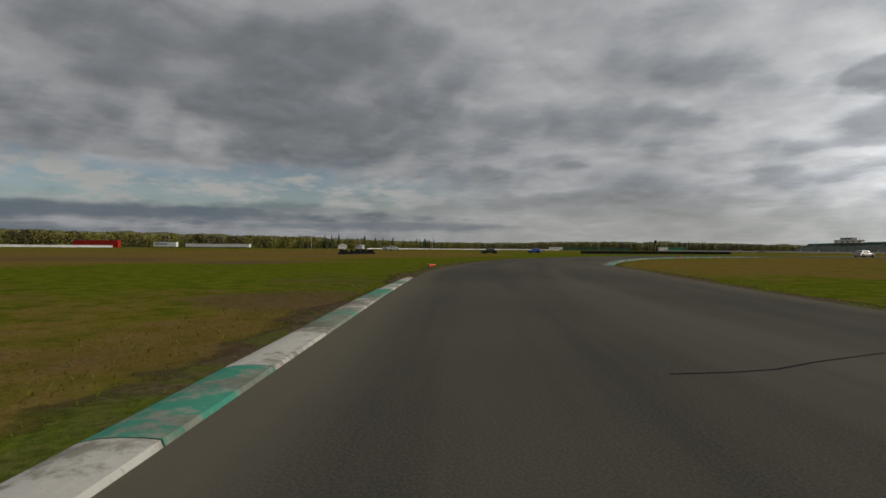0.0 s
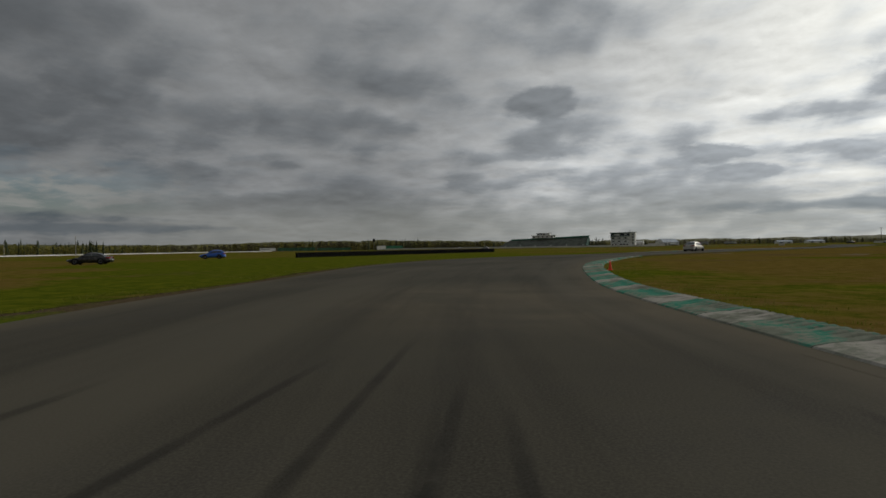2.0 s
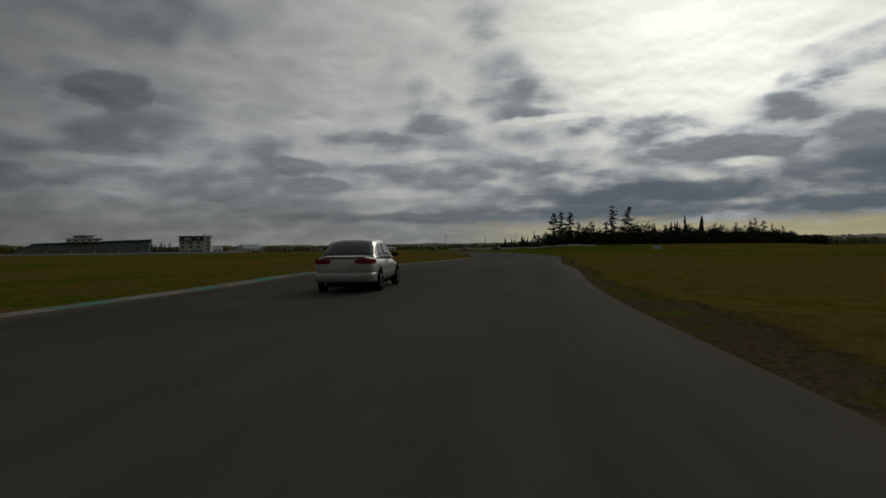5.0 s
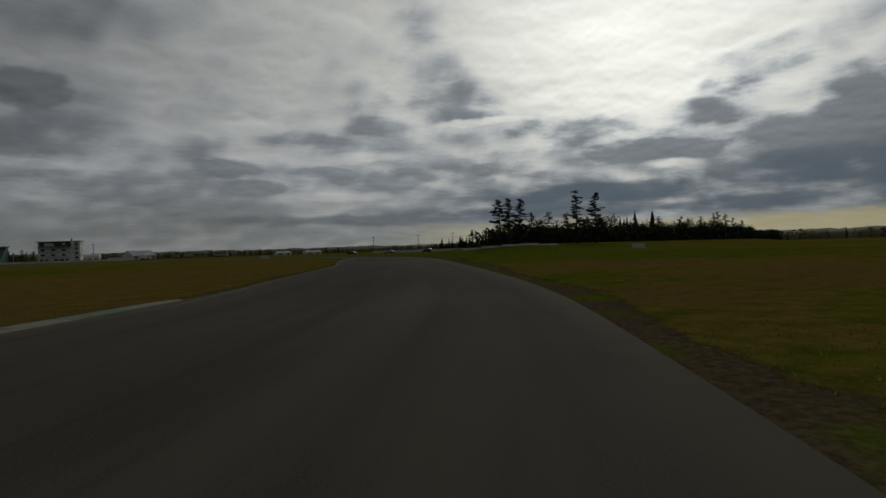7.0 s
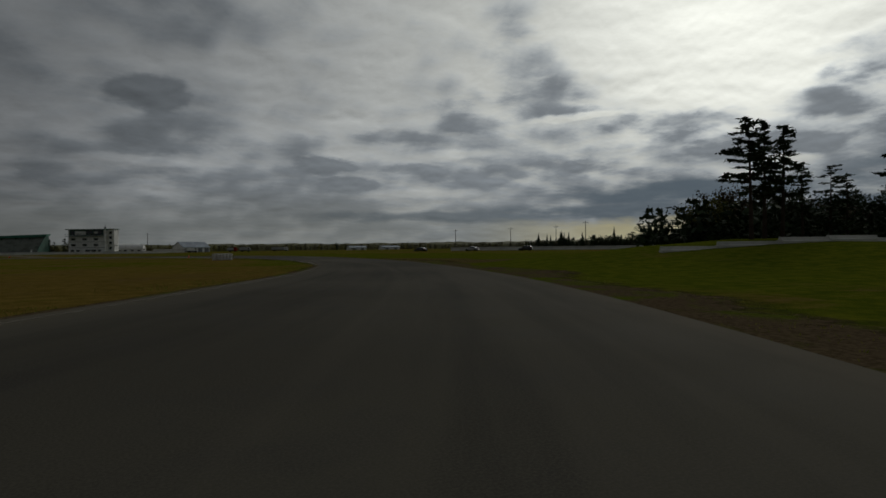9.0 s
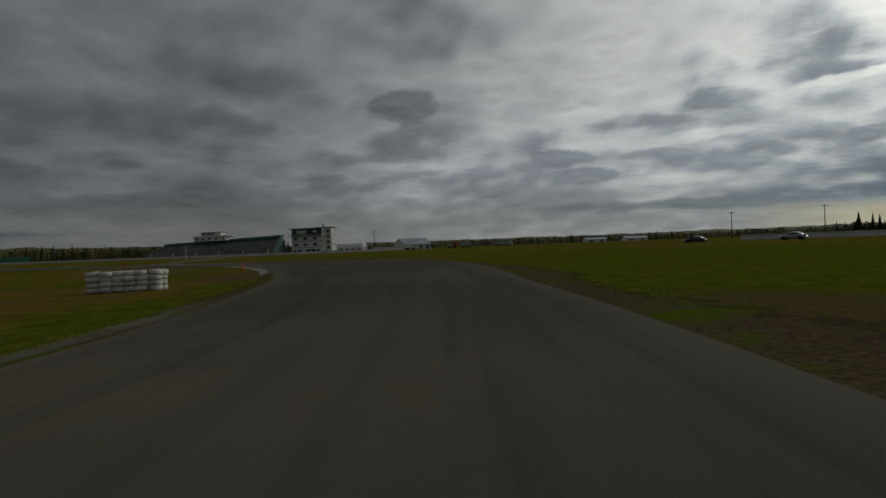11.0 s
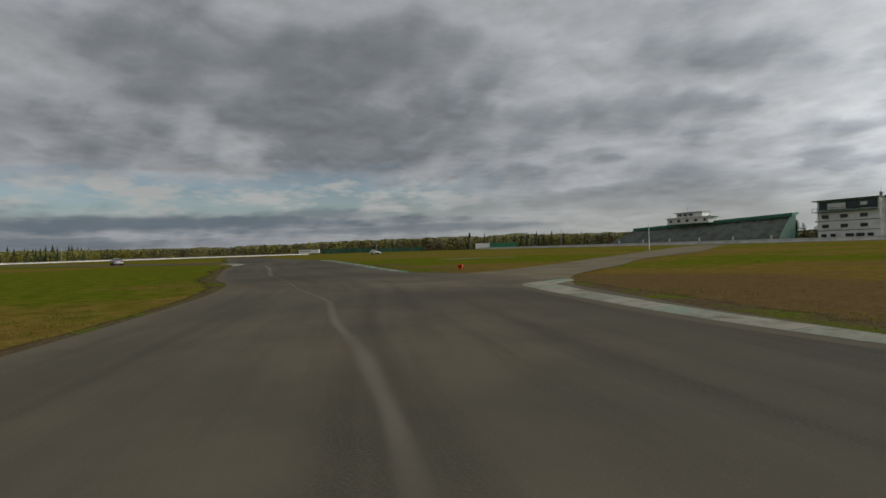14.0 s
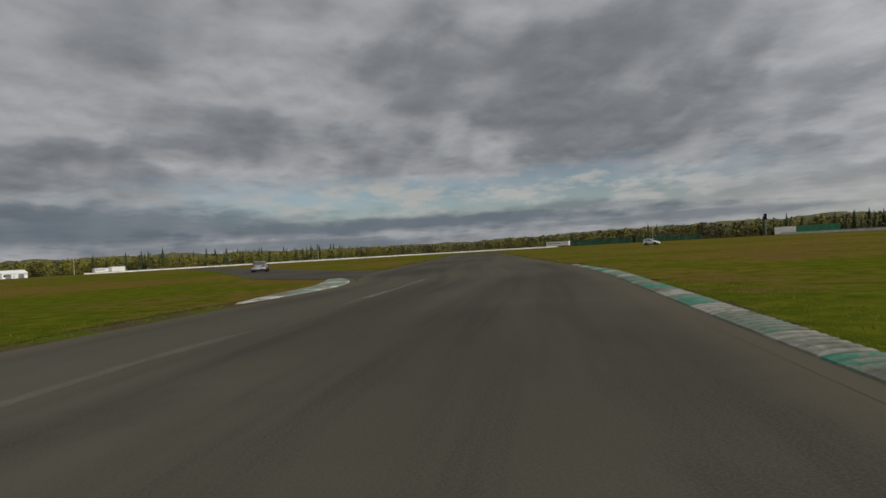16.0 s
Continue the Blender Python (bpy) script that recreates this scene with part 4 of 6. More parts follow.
def tyre_stacks():
    """The white marker stacks on the infield."""
    rng = random.Random(17)
    a, b = Vector((41.45, 314.0, 0)), Vector((43.25, 314.8, 0))
    me = mesh_of("tyre", tyre_mesh(0.245, 0.185, 0.15), TYRE_WHITE, True)
    for k in range(7):
        stack = thing("tyre_stack", "stack of white painted tyres on the infield grass", "tyre stack", "white tyre stacks")
        # the seventh stands close behind the sixth
        p = a.lerp(b, k / 5) if k < 6 else b + Vector((0.02, 0.46, 0))
        for j in range(4):
            t = new("tyre", me)
            t.parent = stack
            t.matrix_basis = pose(rng.uniform(-0.035, 0.035), rng.uniform(-0.05, 0.05), j * 0.19 - 0.03, rng.uniform(-4, 4), rng.uniform(-4, 4), rng.uniform(0, 360))
        stack.matrix_world = Matrix.Translation(p + Vector((0, rng.uniform(-0.06, 0.06), 0.0))) @ Matrix.Rotation(radians(rng.uniform(-3, 3) if k < 5 else 5), 4, "Y")


def tyre_wall(name, points, rows, label, step=0.56, calm=True):
    """A long low barrier of stacked black tyres."""
    wall = thing(name, label, "tyre wall")
    me = mesh_of("tyre", tyre_mesh(0.29, 0.2, 0.18, 12), TYRE, True)
    line = spline(points, step)
    rng = random.Random(5)
    shown = 0
    slip = 0.05 if calm else 0.22
    rest = bmesh.new()
    for i, q in enumerate(line):
        for j in range(rows - (0 if calm else rng.choice((0, 0, 1, 1, 2)))):
            m = pose(q[0] + rng.uniform(-1, 1) * slip, q[1] + rng.uniform(-1, 1) * slip, j * 0.2 - 0.03, rng.uniform(-60, 60) * slip, rng.uniform(-60, 60) * slip, rng.uniform(0, 360))
            if shown < 290:
                t = new("tyre", me)
                t.parent = wall
                t.matrix_basis = m
                shown += 1
            else:
                b = tyre_mesh(0.29, 0.2, 0.18, 10)
                b.transform(m)
                join(rest, b)
    if rest.verts:
        ob = part("tyre_rest", rest, TYRE, wall, "", True)
        tagged(ob, kind="stuff")
    else:
        rest.free()
    return wall


def loft(sections):
    """A closed skin over equal rings of points."""
    b = bmesh.new()
    rings = [[b.verts.new(p) for p in ring] for ring in sections]
    n = len(rings[0])
    for a, c in zip(rings, rings[1:]):
        for k in range(n):
            b.faces.new((a[k], a[(k + 1) % n], c[(k + 1) % n], c[k]))
    b.faces.new(rings[0][::-1])
    b.faces.new(rings[-1])
    bmesh.ops.recalc_face_normals(b, faces=list(b.faces))
    return b


def shell(grid, inner):
    """A closed thin skin from two equal grids of points, the outer and the inner."""
    b = bmesh.new()
    top = [[b.verts.new(p) for p in row] for row in grid]
    low = [[b.verts.new(p) for p in row] for row in inner]
    n, k = len(grid), len(grid[0])
    for i in range(n - 1):
        for j in range(k - 1):
            b.faces.new((top[i][j], top[i + 1][j], top[i + 1][j + 1], top[i][j + 1]))
            b.faces.new((low[i][j], low[i][j + 1], low[i + 1][j + 1], low[i + 1][j]))
    rim = [(i, 0) for i in range(n)] + [(n - 1, j) for j in range(1, k)] + [(i, k - 1) for i in range(n - 2, -1, -1)] + [(0, j) for j in range(k - 2, 0, -1)]
    for (i, j), (p, q) in zip(rim, rim[1:] + rim[:1]):
        b.faces.new((top[i][j], low[i][j], low[p][q], top[p][q]))
    bmesh.ops.recalc_face_normals(b, faces=list(b.faces))
    return b


def car(name, label, paint, long=4.4, wide=1.70, tall=1.40, tail="sedan", group="", detail=True):
    """A rounded car, its nose towards +y, standing on z = 0 with its middle at the origin."""
    c = thing(name, label, "car", group)
    L, W = long / 2, wide / 2
    belt, deck = tall * 0.63, tall * 0.665
    rows = spline([(-L, W * 0.74, 0.42, deck - 0.17), (-L + 0.05, W * 0.86, 0.33, deck - 0.06), (-L + 0.22, W * 0.95, 0.26, deck), (-L + 0.75, W, 0.22, deck + 0.01),
                   (-0.3, W * 1.01, 0.20, belt + 0.02), (L - 1.45, W, 0.20, belt + 0.01), (L - 0.75, W * 0.97, 0.22, belt - 0.11), (L - 0.25, W * 0.88, 0.27, belt - 0.25), (L, W * 0.66, 0.36, belt - 0.38)], 0.09)
    n = 28
    sections = []
    for y, w, z0, z1 in rows:
        ring = []
        for k in range(n):
            t = 2 * math.pi * (k + 0.5) / n
            cx, sz = math.cos(t), math.sin(t)
            ring.append((w * math.copysign(abs(cx) ** 0.42, cx), y, (z0 + z1) / 2 + (z1 - z0) / 2 * math.copysign(abs(sz) ** 0.55, sz)))
        sections.append(ring)
    part("body", loft(sections), paint, c, "", True)
    back = -L + (0.50 if tail == "sedan" else 0.10)
    roof0, roof1, front = back + (0.82 if tail == "sedan" else 0.42), L - 2.0, L - 1.15
    top = spline([(back, deck - 0.04), (back + (roof0 - back) * 0.55, belt + (tall - belt) * 0.66), (roof0, tall - 0.045), ((roof0 + roof1) / 2, tall), (roof1, tall - 0.05), (front - (front - roof1) * 0.5, belt + (tall - belt) * 0.56), (front, belt - 0.05)], 0.08)
    ty, tz = [q[0] for q in top], [q[1] for q in top]

    def skin(y, u, out=0.0):
        """The cabin's surface, u from -1 at one belt line over the roof to 1 at the other."""
        z = float(np.interp(y, ty, tz)) + out
        rise_f = max(0.0, min(1.0, (z - belt) / (tall - belt)))
        wb, wr = W * 0.93 + out, W * (0.85 - 0.12 * rise_f) + out * 0.6
        s = abs(u)
        if s > 0.55:
            f = (1 - s) / 0.45
            x, h = wb + (wr - wb) * f, belt - 0.05 + (z - 0.07 * rise_f - belt + 0.05) * f
        else:
            f = s / 0.55
            x, h = wr * f, z - 0.07 * rise_f * f ** 3
        return (math.copysign(x, u), y, h)
    us = [-1 + 2 * k / 26 for k in range(27)]
    ys = [back + (front - back) * k / 30 for k in range(31)]
    part("cabin", shell([[skin(y, u) for u in us] for y in ys], [[skin(y, u, -0.03) for u in us] for y in ys]), paint, c, "", True)

    def pane(nm, lo, hi, u0, u1, inset=0.0):
        """Glass lying on the cabin between two lines that slide from lo[0] to lo[1] as u goes from u0 to u1."""
        grid, under = [], []
        for i in range(9):
            f = i / 8
            r1, r2 = [], []
            for j in range(9):
                q = j / 8
                y = (lo[0] + (lo[1] - lo[0]) * q) * (1 - f) + (hi[0] + (hi[1] - hi[0]) * q) * f
                u = (u0 + (u1 - u0) * q) * (1 - inset * f)
                r1.append(skin(y, u, 0.012))
                r2.append(skin(y, u, -0.012))
            grid.append(r1)
            under.append(r2)
        part(nm, shell(grid, under), CAR_GLASS, c, "", True)
    pane("rear_window", (back + 0.07, back + 0.07), (roof0 - 0.06, roof0 - 0.06), -0.545, 0.545)
    pane("windscreen", (front - 0.10, front - 0.10), (roof1 + 0.04, roof1 + 0.04), -0.545, 0.545)
    mid = (roof0 + roof1) / 2 - 0.05
    for s in (1, -1):
        pane("side_window", (back + 0.52, roof0 + 0.02), (mid - 0.04, mid - 0.04), s * 0.90, s * 0.62)
        pane("side_window", (mid + 0.04, mid + 0.04), (front - 0.42, roof1 - 0.06), s * 0.90, s * 0.62)
        for y in (-L + 0.88, L - 0.86):
            # black disc on the closed body imitates the shaded wheel opening
            part("wheel_arch", lathe([(0.36, -0.05), (0.36, 0.005), (0.345, 0.009)], 28, m=pose(s * (W - 0.004), y, 0.335, 0, 90 * s, 0)), TRIM_BLACK, c, "", True)
            wheel = part("wheel", lathe([(0.20, -0.095), (0.285, -0.10), (0.305, -0.07), (0.305, 0.07), (0.285, 0.10), (0.20, 0.095)], 24, m=pose(s * (W - 0.075), y, 0.305, 0, 90, 0)), TYRE, c, "", True)
            part("rim", lathe([(0.19, 0.0), (0.195, 0.09), (0.17, 0.102), (0.05, 0.085), (0.03, 0.095)], 20, m=pose(s * (W - 0.075), y, 0.305, 0, 90 * s, 0)), ALLOY, wheel)
        if detail:
            part("wing_mirror", box(s * W * 0.96, s * (W + 0.17), front - 0.62, front - 0.52, belt + 0.0, belt + 0.13, 0.03), TRIM_BLACK, c)
            # lamps follow the corners of the body
            plan = [(0.40, -0.022, 0.35), (0.54, -0.020, 0.75), (0.70, -0.012, 0.95), (0.84, 0.02, 1.0), (0.905, 0.09, 0.95), (0.955, 0.22, 0.75), (0.985, 0.36, 0.4)]
            zt, zb = deck - 0.075, deck - 0.225
            grid = [[(s * W * x, -L + y, zt - (zt - zb) * 0.45 * (1 - f)), (s * W * x, -L + y, zb + (zt - zb) * 0.25 * (1 - f))] for x, y, f in plan]
            inner = [[(s * W * x * 0.93, -L + y + 0.05, p[2]) for p in row] for (x, y, f), row in zip(plan, grid)]
            part("tail_lamp", shell(grid, inner), TAIL_RED, c, "red tail lamp lens")
            part("head_lamp", box(s * W * 0.42, s * W * 0.80, L - 0.16, L - 0.03, belt - 0.40, belt - 0.28, 0.03), CHROME, c)
            part("door_line", box(s * (W - 0.01), s * (W + 0.008), mid - 0.006, mid + 0.006, 0.34, belt - 0.06), TRIM_BLACK, c)
            part("rub_strip", box(s * (W - 0.02), s * (W + 0.014), -L + 1.3, L - 1.3, 0.50, 0.535, 0.006), paint, c)
            part("door_handle", box(s * (W - 0.02), s * (W + 0.024), mid - 0.27, mid - 0.1, belt - 0.14, belt - 0.105, 0.008), paint, c)
    plan = [(-0.99, 0.42), (-0.965, 0.2), (-0.90, 0.03), (-0.74, -0.06), (-0.4, -0.085), (0.0, -0.09), (0.4, -0.085), (0.74, -0.06), (0.90, 0.03), (0.965, 0.2), (0.99, 0.42)]
    prof = [(0.30, 0.03), (0.34, 0.0), (0.46, -0.012), (0.53, 0.0), (0.555, 0.04)]
    part("rear_bumper", shell([[(W * x * (1 - o * 0.3), -L + y + o, z) for z, o in prof] for x, y in plan], [[(W * x * 0.9, -L + y + 0.12, z) for z, o in prof] for x, y in plan]), paint, c, "", True)
    part("valance", box(-W * 0.80, W * 0.80, -L + 0.04, -L + 0.3, 0.19, 0.31, 0.03), TRIM_BLACK, c)
    part("underside", box(-W * 0.8, W * 0.8, -L + 0.2, L - 0.3, 0.16, 0.30), TRIM_BLACK, c)
    if detail:
        part("number_plate", box(-0.16, 0.16, -L - 0.105, -L - 0.07, 0.39, 0.50, 0.006), PLATE, c, "plain pale number plate")
        part("boot_lip", box(-W * 0.74, W * 0.74, -L + 0.01, -L + 0.10, deck - 0.05, deck - 0.02, 0.012), paint, c)
        part("exhaust", tube(0.03, 0.03, 0, 0.16, 12, m=pose(-0.45, -L + 0.08, 0.25, 90, 0, 0)), CHROME, c)
    return c


def truck(name, label, cab, body, at, heading, long=7.0, high=2.9):
    """A lorry with its cab towards +y and a box behind."""
    t = thing(name, label, "truck")
    part("cab", loft([[(-1.1, y, 0.6), (-1.12, y, z * 0.7), (-0.98, y, z), (0.98, y, z), (1.12, y, z * 0.7), (1.1, y, 0.6)] for y, z in ((long / 2 - 1.9, 2.45), (long / 2 - 0.7, 2.5), (long / 2 - 0.15, 1.5), (long / 2, 1.35))]), cab, t)
    part("windscreen", box(-0.9, 0.9, long / 2 - 0.75, long / 2 - 0.4, 1.55, 2.2, 0.05), WINDOW, t)
    part("load_box", box(-1.2, 1.2, -long / 2, long / 2 - 2.0, 0.85, high, 0.05), body, t)
    part("chassis", box(-0.5, 0.5, -long / 2 + 0.2, long / 2 - 0.6, 0.5, 0.84), TRIM_BLACK, t)
    for s in (1, -1):
        part("side_window", box(s * 1.06, s * 1.13, long / 2 - 1.6, long / 2 - 0.9, 1.5, 2.1, 0.02), WINDOW, t)
        for y in (-long / 2 + 1.5, long / 2 - 1.2):
            part("wheel", tube(0.48, 0.48, -0.15, 0.15, 18, m=pose(s * 0.98, y, 0.46, 0, 90, 0)), TYRE, t)
    t.matrix_world = pose(at[0], at[1], 0, 0, 0, -heading)
    return t


def put_car(c, x, y, heading):
    c.matrix_world = pose(x, y, rise(x, y), 0, 0, -heading)


def wall_blocks(name, points, high, label, piece=6.0, thick=0.35):
    """A concrete wall of separate cast lengths."""
    wall = thing(name, label, "concrete wall")
    line = spline(points, piece)
    for a, b in zip(line, line[1:]):
        d = Vector((b - a)[:2])
        n = d.length
        bm = loft([[(-thick * 0.9, y, -0.05), (-thick * 0.9, y, 0.15), (-thick * 0.4, y, high * 0.45), (-thick * 0.3, y, high),
                    (thick * 0.3, y, high), (thick * 0.4, y, high * 0.45), (thick * 0.9, y, 0.15), (thick * 0.9, y, -0.05)] for y in (0.02, n - 0.02)])
        ob = part("wall_block", bm, CONCRETE, wall)
        ob.matrix_basis = Matrix.Translation((a[0], a[1], min(rise(a[0], a[1]), rise(b[0], b[1])) - 0.03)) @ Matrix.Rotation(math.atan2(d.y, d.x) - math.pi / 2, 4, "Z")
    return wall


def local_frame(a, b, z=0.0):
    """x along a to b, y away from the viewer's side (to the left of that way)."""
    d = Vector(b) - Vector(a)
    return Matrix.Translation((a[0], a[1], z)) @ Matrix.Rotation(math.atan2(d.y, d.x), 4, "Z"), d.length


def window_in(parent, x0, x1, z0, z1, y=0.0, mat=None):
    w = part("window", box(x0, x1, y - 0.05, y + 0.08, z0, z1), TRIM_GREEN, parent)
    part("pane", box(x0 + 0.1, x1 - 0.1, y - 0.075, y - 0.045, z0 + 0.1, z1 - 0.1), WINDOW, w)
    part("sill", box(x0 - 0.08, x1 + 0.08, y - 0.16, y - 0.05, z0 - 0.1, z0), WALL_WHITE, w)


def control_tower():
    """The white race control building, four storeys with a stair block beside it."""
    t = thing("control_tower", "white four-storey race control building with green trim", "building")
    m, n = local_frame((-16.3, 542.5), (-1.3, 536.8))
    H = 11.2
    part("wall", box(0, n, 0, 6.0, 0, H - 0.35), WALL_WHITE, t)
    part("roof_slab", box(-0.9, n + 0.3, -0.9, 6.3, H - 0.3, H, 0.04), TRIM_GREEN, t)
    part("stair_block", box(n + 0.004, n + 3.0, 2.2, 6.0, 0, H - 0.15), WALL_WHITE, t)
    part("stair_roof", box(n - 0.1, n + 3.3, 1.9, 6.4, H - 0.1, H + 0.16, 0.03), TRIM_GREEN, t)
    part("balcony", box(-0.9, n * 0.98, -1.1, -0.004, H - 3.35, H - 3.18), TRIM_GREEN, t)
    for k in range(13):
        x = -0.8 + k * (n + 0.5) / 12
        part("baluster", box(x, x + 0.07, -1.06, -1.0, H - 3.18, H - 2.3), TRIM_GREEN, t)
    part("handrail", box(-0.9, n * 0.98, -1.1, -0.98, H - 2.3, H - 2.2), TRIM_GREEN, t)
    # top floor: wide glazing
    part("green_band", box(0.5, n - 0.5, -0.03, -0.003, H - 3.0, H - 0.45), TRIM_GREEN, t)
    window_in(t, 1.0, 2.7, H - 2.7, H - 0.7)
    part("wall_panel", box(2.9, 7.7, -0.12, -0.031, H - 2.7, H - 1.0, 0.02), WALL_WHITE, t)
    window_in(t, 7.9, 10.9, H - 2.8, H - 0.6)
    window_in(t, 11.1, 15.2, H - 2.8, H - 0.6)
    part("pale_blind", box(11.4, 13.1, -0.12, -0.08, H - 2.0, H - 1.1), WALL_WHITE, t)
    for x in (1.2, 6.2, 11.2):
        window_in(t, x, x + 1.9, 6.1, 7.1)
        window_in(t, x, x + 1.9, 3.5, 4.5)
    for x in (0.9, 3.4, 7.4, 10.0, 12.9):
        window_in(t, x, x + (2.2 if x > 7 and x < 12 else 1.5), 0.5, 1.9)
    part("sign_panel", box(3.6, 6.2, -0.12, -0.004, 3.2, 4.8), TRAILER_WHITE, t)
    part("floor_band", box(0, n, -0.05, -0.004, 5.3, 5.5), SHADE_GREY, t)
    part("floor_band", box(0, n, -0.05, -0.004, 2.7, 2.9), SHADE_GREY, t)
    for z in (1.9, 4.3, 6.7, 8.9):
        window_in(t, n + 0.8, n + 2.0, z, z + 1.2, 2.2)
    part("roof_vent", lathe([(0.35, 0), (0.35, 0.7), (0.5, 0.8), (0.2, 1.2)], 12, m=Matrix.Translation((n - 0.8, 2.0, H))), SHADE_GREY, t)
    part("mast", tube(0.06, 0.04, H, H + 2.1, 8, m=Matrix.Translation((n - 0.4, 1.2, 0))), SHADE_GREY, t)
    part("railing", box(n + 3.01, n + 3.1, 2.4, 5.8, 3.6, 3.9), SHADE_GREY, t)
    t.matrix_world = m
    return t


def grandstand():
    """The long green-roofed grandstand with a white press box on its ridge."""
    s = thing("grandstand", "long grandstand with green roof and white press box", "grandstand")
    m, n = local_frame((-117.0, 604.5), (-36.0, 577.0))
    H0, H1, deep = 7.6, 9.7, 9.0
    rows = 15
    for r in range(rows):
        f0, f1 = r / rows, (r + 1) / rows
        # stepped terraces that rise backwards and lean in at the ends
        a, b = 6.5 * f0, n - 1.0
        top0, top1 = 1.6 + (H0 - 2.0) * f1, 1.6 + (H1 - 2.2) * f1
        y0, y1 = 1.0 + deep * f0, 1.0 + deep * f1 - 0.02
        bm = bmesh.new()
        v = [bm.verts.new(p) for p in ((a, y0, 1.0), (b, y0, 1.0), (b, y1, 1.0), (a, y1, 1.0), (a, y0, top0), (b, y0, top1), (b, y1, top1), (a, y1, top0))]
        for q in ((0, 3, 2, 1), (4, 5, 6, 7), (0, 1, 5, 4), (1, 2, 6, 5), (2, 3, 7, 6), (3, 0, 4, 7)):
            bm.faces.new([v[i] for i in q])
        part("terrace", bm, SEATING, s)
    bm = bmesh.new()
    y0, y1 = deep - 1.6, deep + 2.0
    v = [bm.verts.new(p) for p in ((8.0, y0, H0 - 0.9), (n, y0, H1 - 1.0), (n, y1, H1 - 0.1), (8.0, y1, H0 - 0.1), (8.0, y0, H0 + 0.25), (n, y0, H1 + 0.3), (n, y1, H1 + 0.5), (8.0, y1, H0 + 0.45))]
    for q in ((0, 3, 2, 1), (4, 5, 6, 7), (0, 1, 5, 4), (1, 2, 6, 5), (2, 3, 7, 6), (3, 0, 4, 7)):
        bm.faces.new([v[i] for i in q])
    part("roof", bm, ROOF_GREEN, s)
    part("back_wall", box(7.0, n, deep + 1.05, deep + 1.35, 0, H0 - 0.4), TRIM_GREEN, s)
    part("end_wall", loft([[(x, 1.0, 0.0), (x, deep + 1.0, 0.0), (x, deep + 1.0, H1 - 0.4), (x, deep - 1.5, H1 - 0.5), (x, 1.0, 2.2)] for x in (n - 0.6, n - 0.35)]), TRIM_GREEN, s)
    part("front_wall", box(0.0, n - 0.4, 0.6, 0.95, 0, 1.5), SHADE_GREY, s)
    for k in range(12):
        x = 9.0 + k * (n - 10.5) / 11
        z = H0 + (H1 - H0) * (x - 8) / (n - 8)
        part("column", box(x - 0.12, x + 0.12, deep - 1.3, deep - 1.05, 0.5, z - 0.36), TRIM_GREEN, s)
    for k in range(6):
        x = 6.0 + k * (n - 9.0) / 5
        part("stair_rail", box(x - 0.3, x + 0.3, 0.2, 0.56, 0.2, 2.3), WALL_WHITE, s)
    # press box in two tiers
    x0, x1 = n * 0.37, n * 0.62
    pb = part("press_box", box(x0, x1, deep - 4.4, deep + 1.0, H0 + 0.9, H0 + 3.3, 0.05), WALL_WHITE, s, "white press box")
    part("press_deck", box(x0 - 0.8, x1 + 1.6, deep - 5.0, deep + 1.4, H0 + 3.304, H0 + 3.6, 0.04), WALL_WHITE, s)
    part("upper_box", box(x0 + 4.2, x1 - 4.0, deep - 3.4, deep + 0.4, H0 + 3.604, H0 + 5.4, 0.04), WALL_WHITE, s)
    part("upper_roof", box(x0 + 3.4, x1 - 3.4, deep - 4.0, deep + 0.8, H0 + 5.404, H0 + 5.62), SHADE_GREY, s)
    for k in range(5):
        x = x0 + 1.2 + k * (x1 - x0 - 3.8) / 4
        part("pane", box(x, x + 1.5, deep - 4.48, deep - 4.41, H0 + 1.6, H0 + 2.6), WINDOW, pb)
    for k in range(3):
        x = x0 + 5.2 + k * 2.8
        part("window", box(x, x + 2.0, deep - 3.46, deep - 3.41, H0 + 4.1, H0 + 5.0), WINDOW, s)
    for k in range(9):
        x = x0 - 0.6 + k * (x1 - x0 + 2.0) / 8
        part("baluster", box(x, x + 0.06, deep - 4.95, deep - 4.89, H0 + 3.6, H0 + 4.5), SHADE_GREY, s)
    part("flag_mast", tube(0.06, 0.04, H0 + 5.6, H0 + 8.2, 8, m=Matrix.Translation((x0 + 9, deep - 2, 0))), SHADE_GREY, s)
    s.matrix_world = m
    return s


def shed(name, a, b, deep, high, ridge, roof, label, doors=0, wall=None):
    """A gabled shed; its eaves run from a to b."""
    s = thing(name, label, "shed")
    m, n = local_frame(a, b)
    part("wall", loft([[(x, 0, 0), (x, deep, 0), (x, deep, high), (x, deep / 2, ridge), (x, 0, high)] for x in (0, n)]), wall or WALL_WHITE, s)
    for y0, z0, y1, z1 in ((-0.4, high - 0.22, deep / 2 + 0.02, ridge + 0.06), (deep + 0.4, high - 0.22, deep / 2 - 0.02, ridge + 0.06)):
        part("roof", loft([[(x, y0, z0), (x, y1, z1), (x, y1, z1 + 0.14), (x, y0, z0 + 0.14)] for x in (-0.35, n + 0.35)]), roof, s)
    for k in range(doors):
        x = n * (k + 0.5) / doors
        part("door", box(x - 1.3, x + 1.3, -0.09, -0.004, 0, min(high - 0.5, 2.7)), SHADE_GREY, s)
    window_in(s, n * 0.06, n * 0.06 + 1.0, 1.0, 1.9)
    s.matrix_world = m
    return s


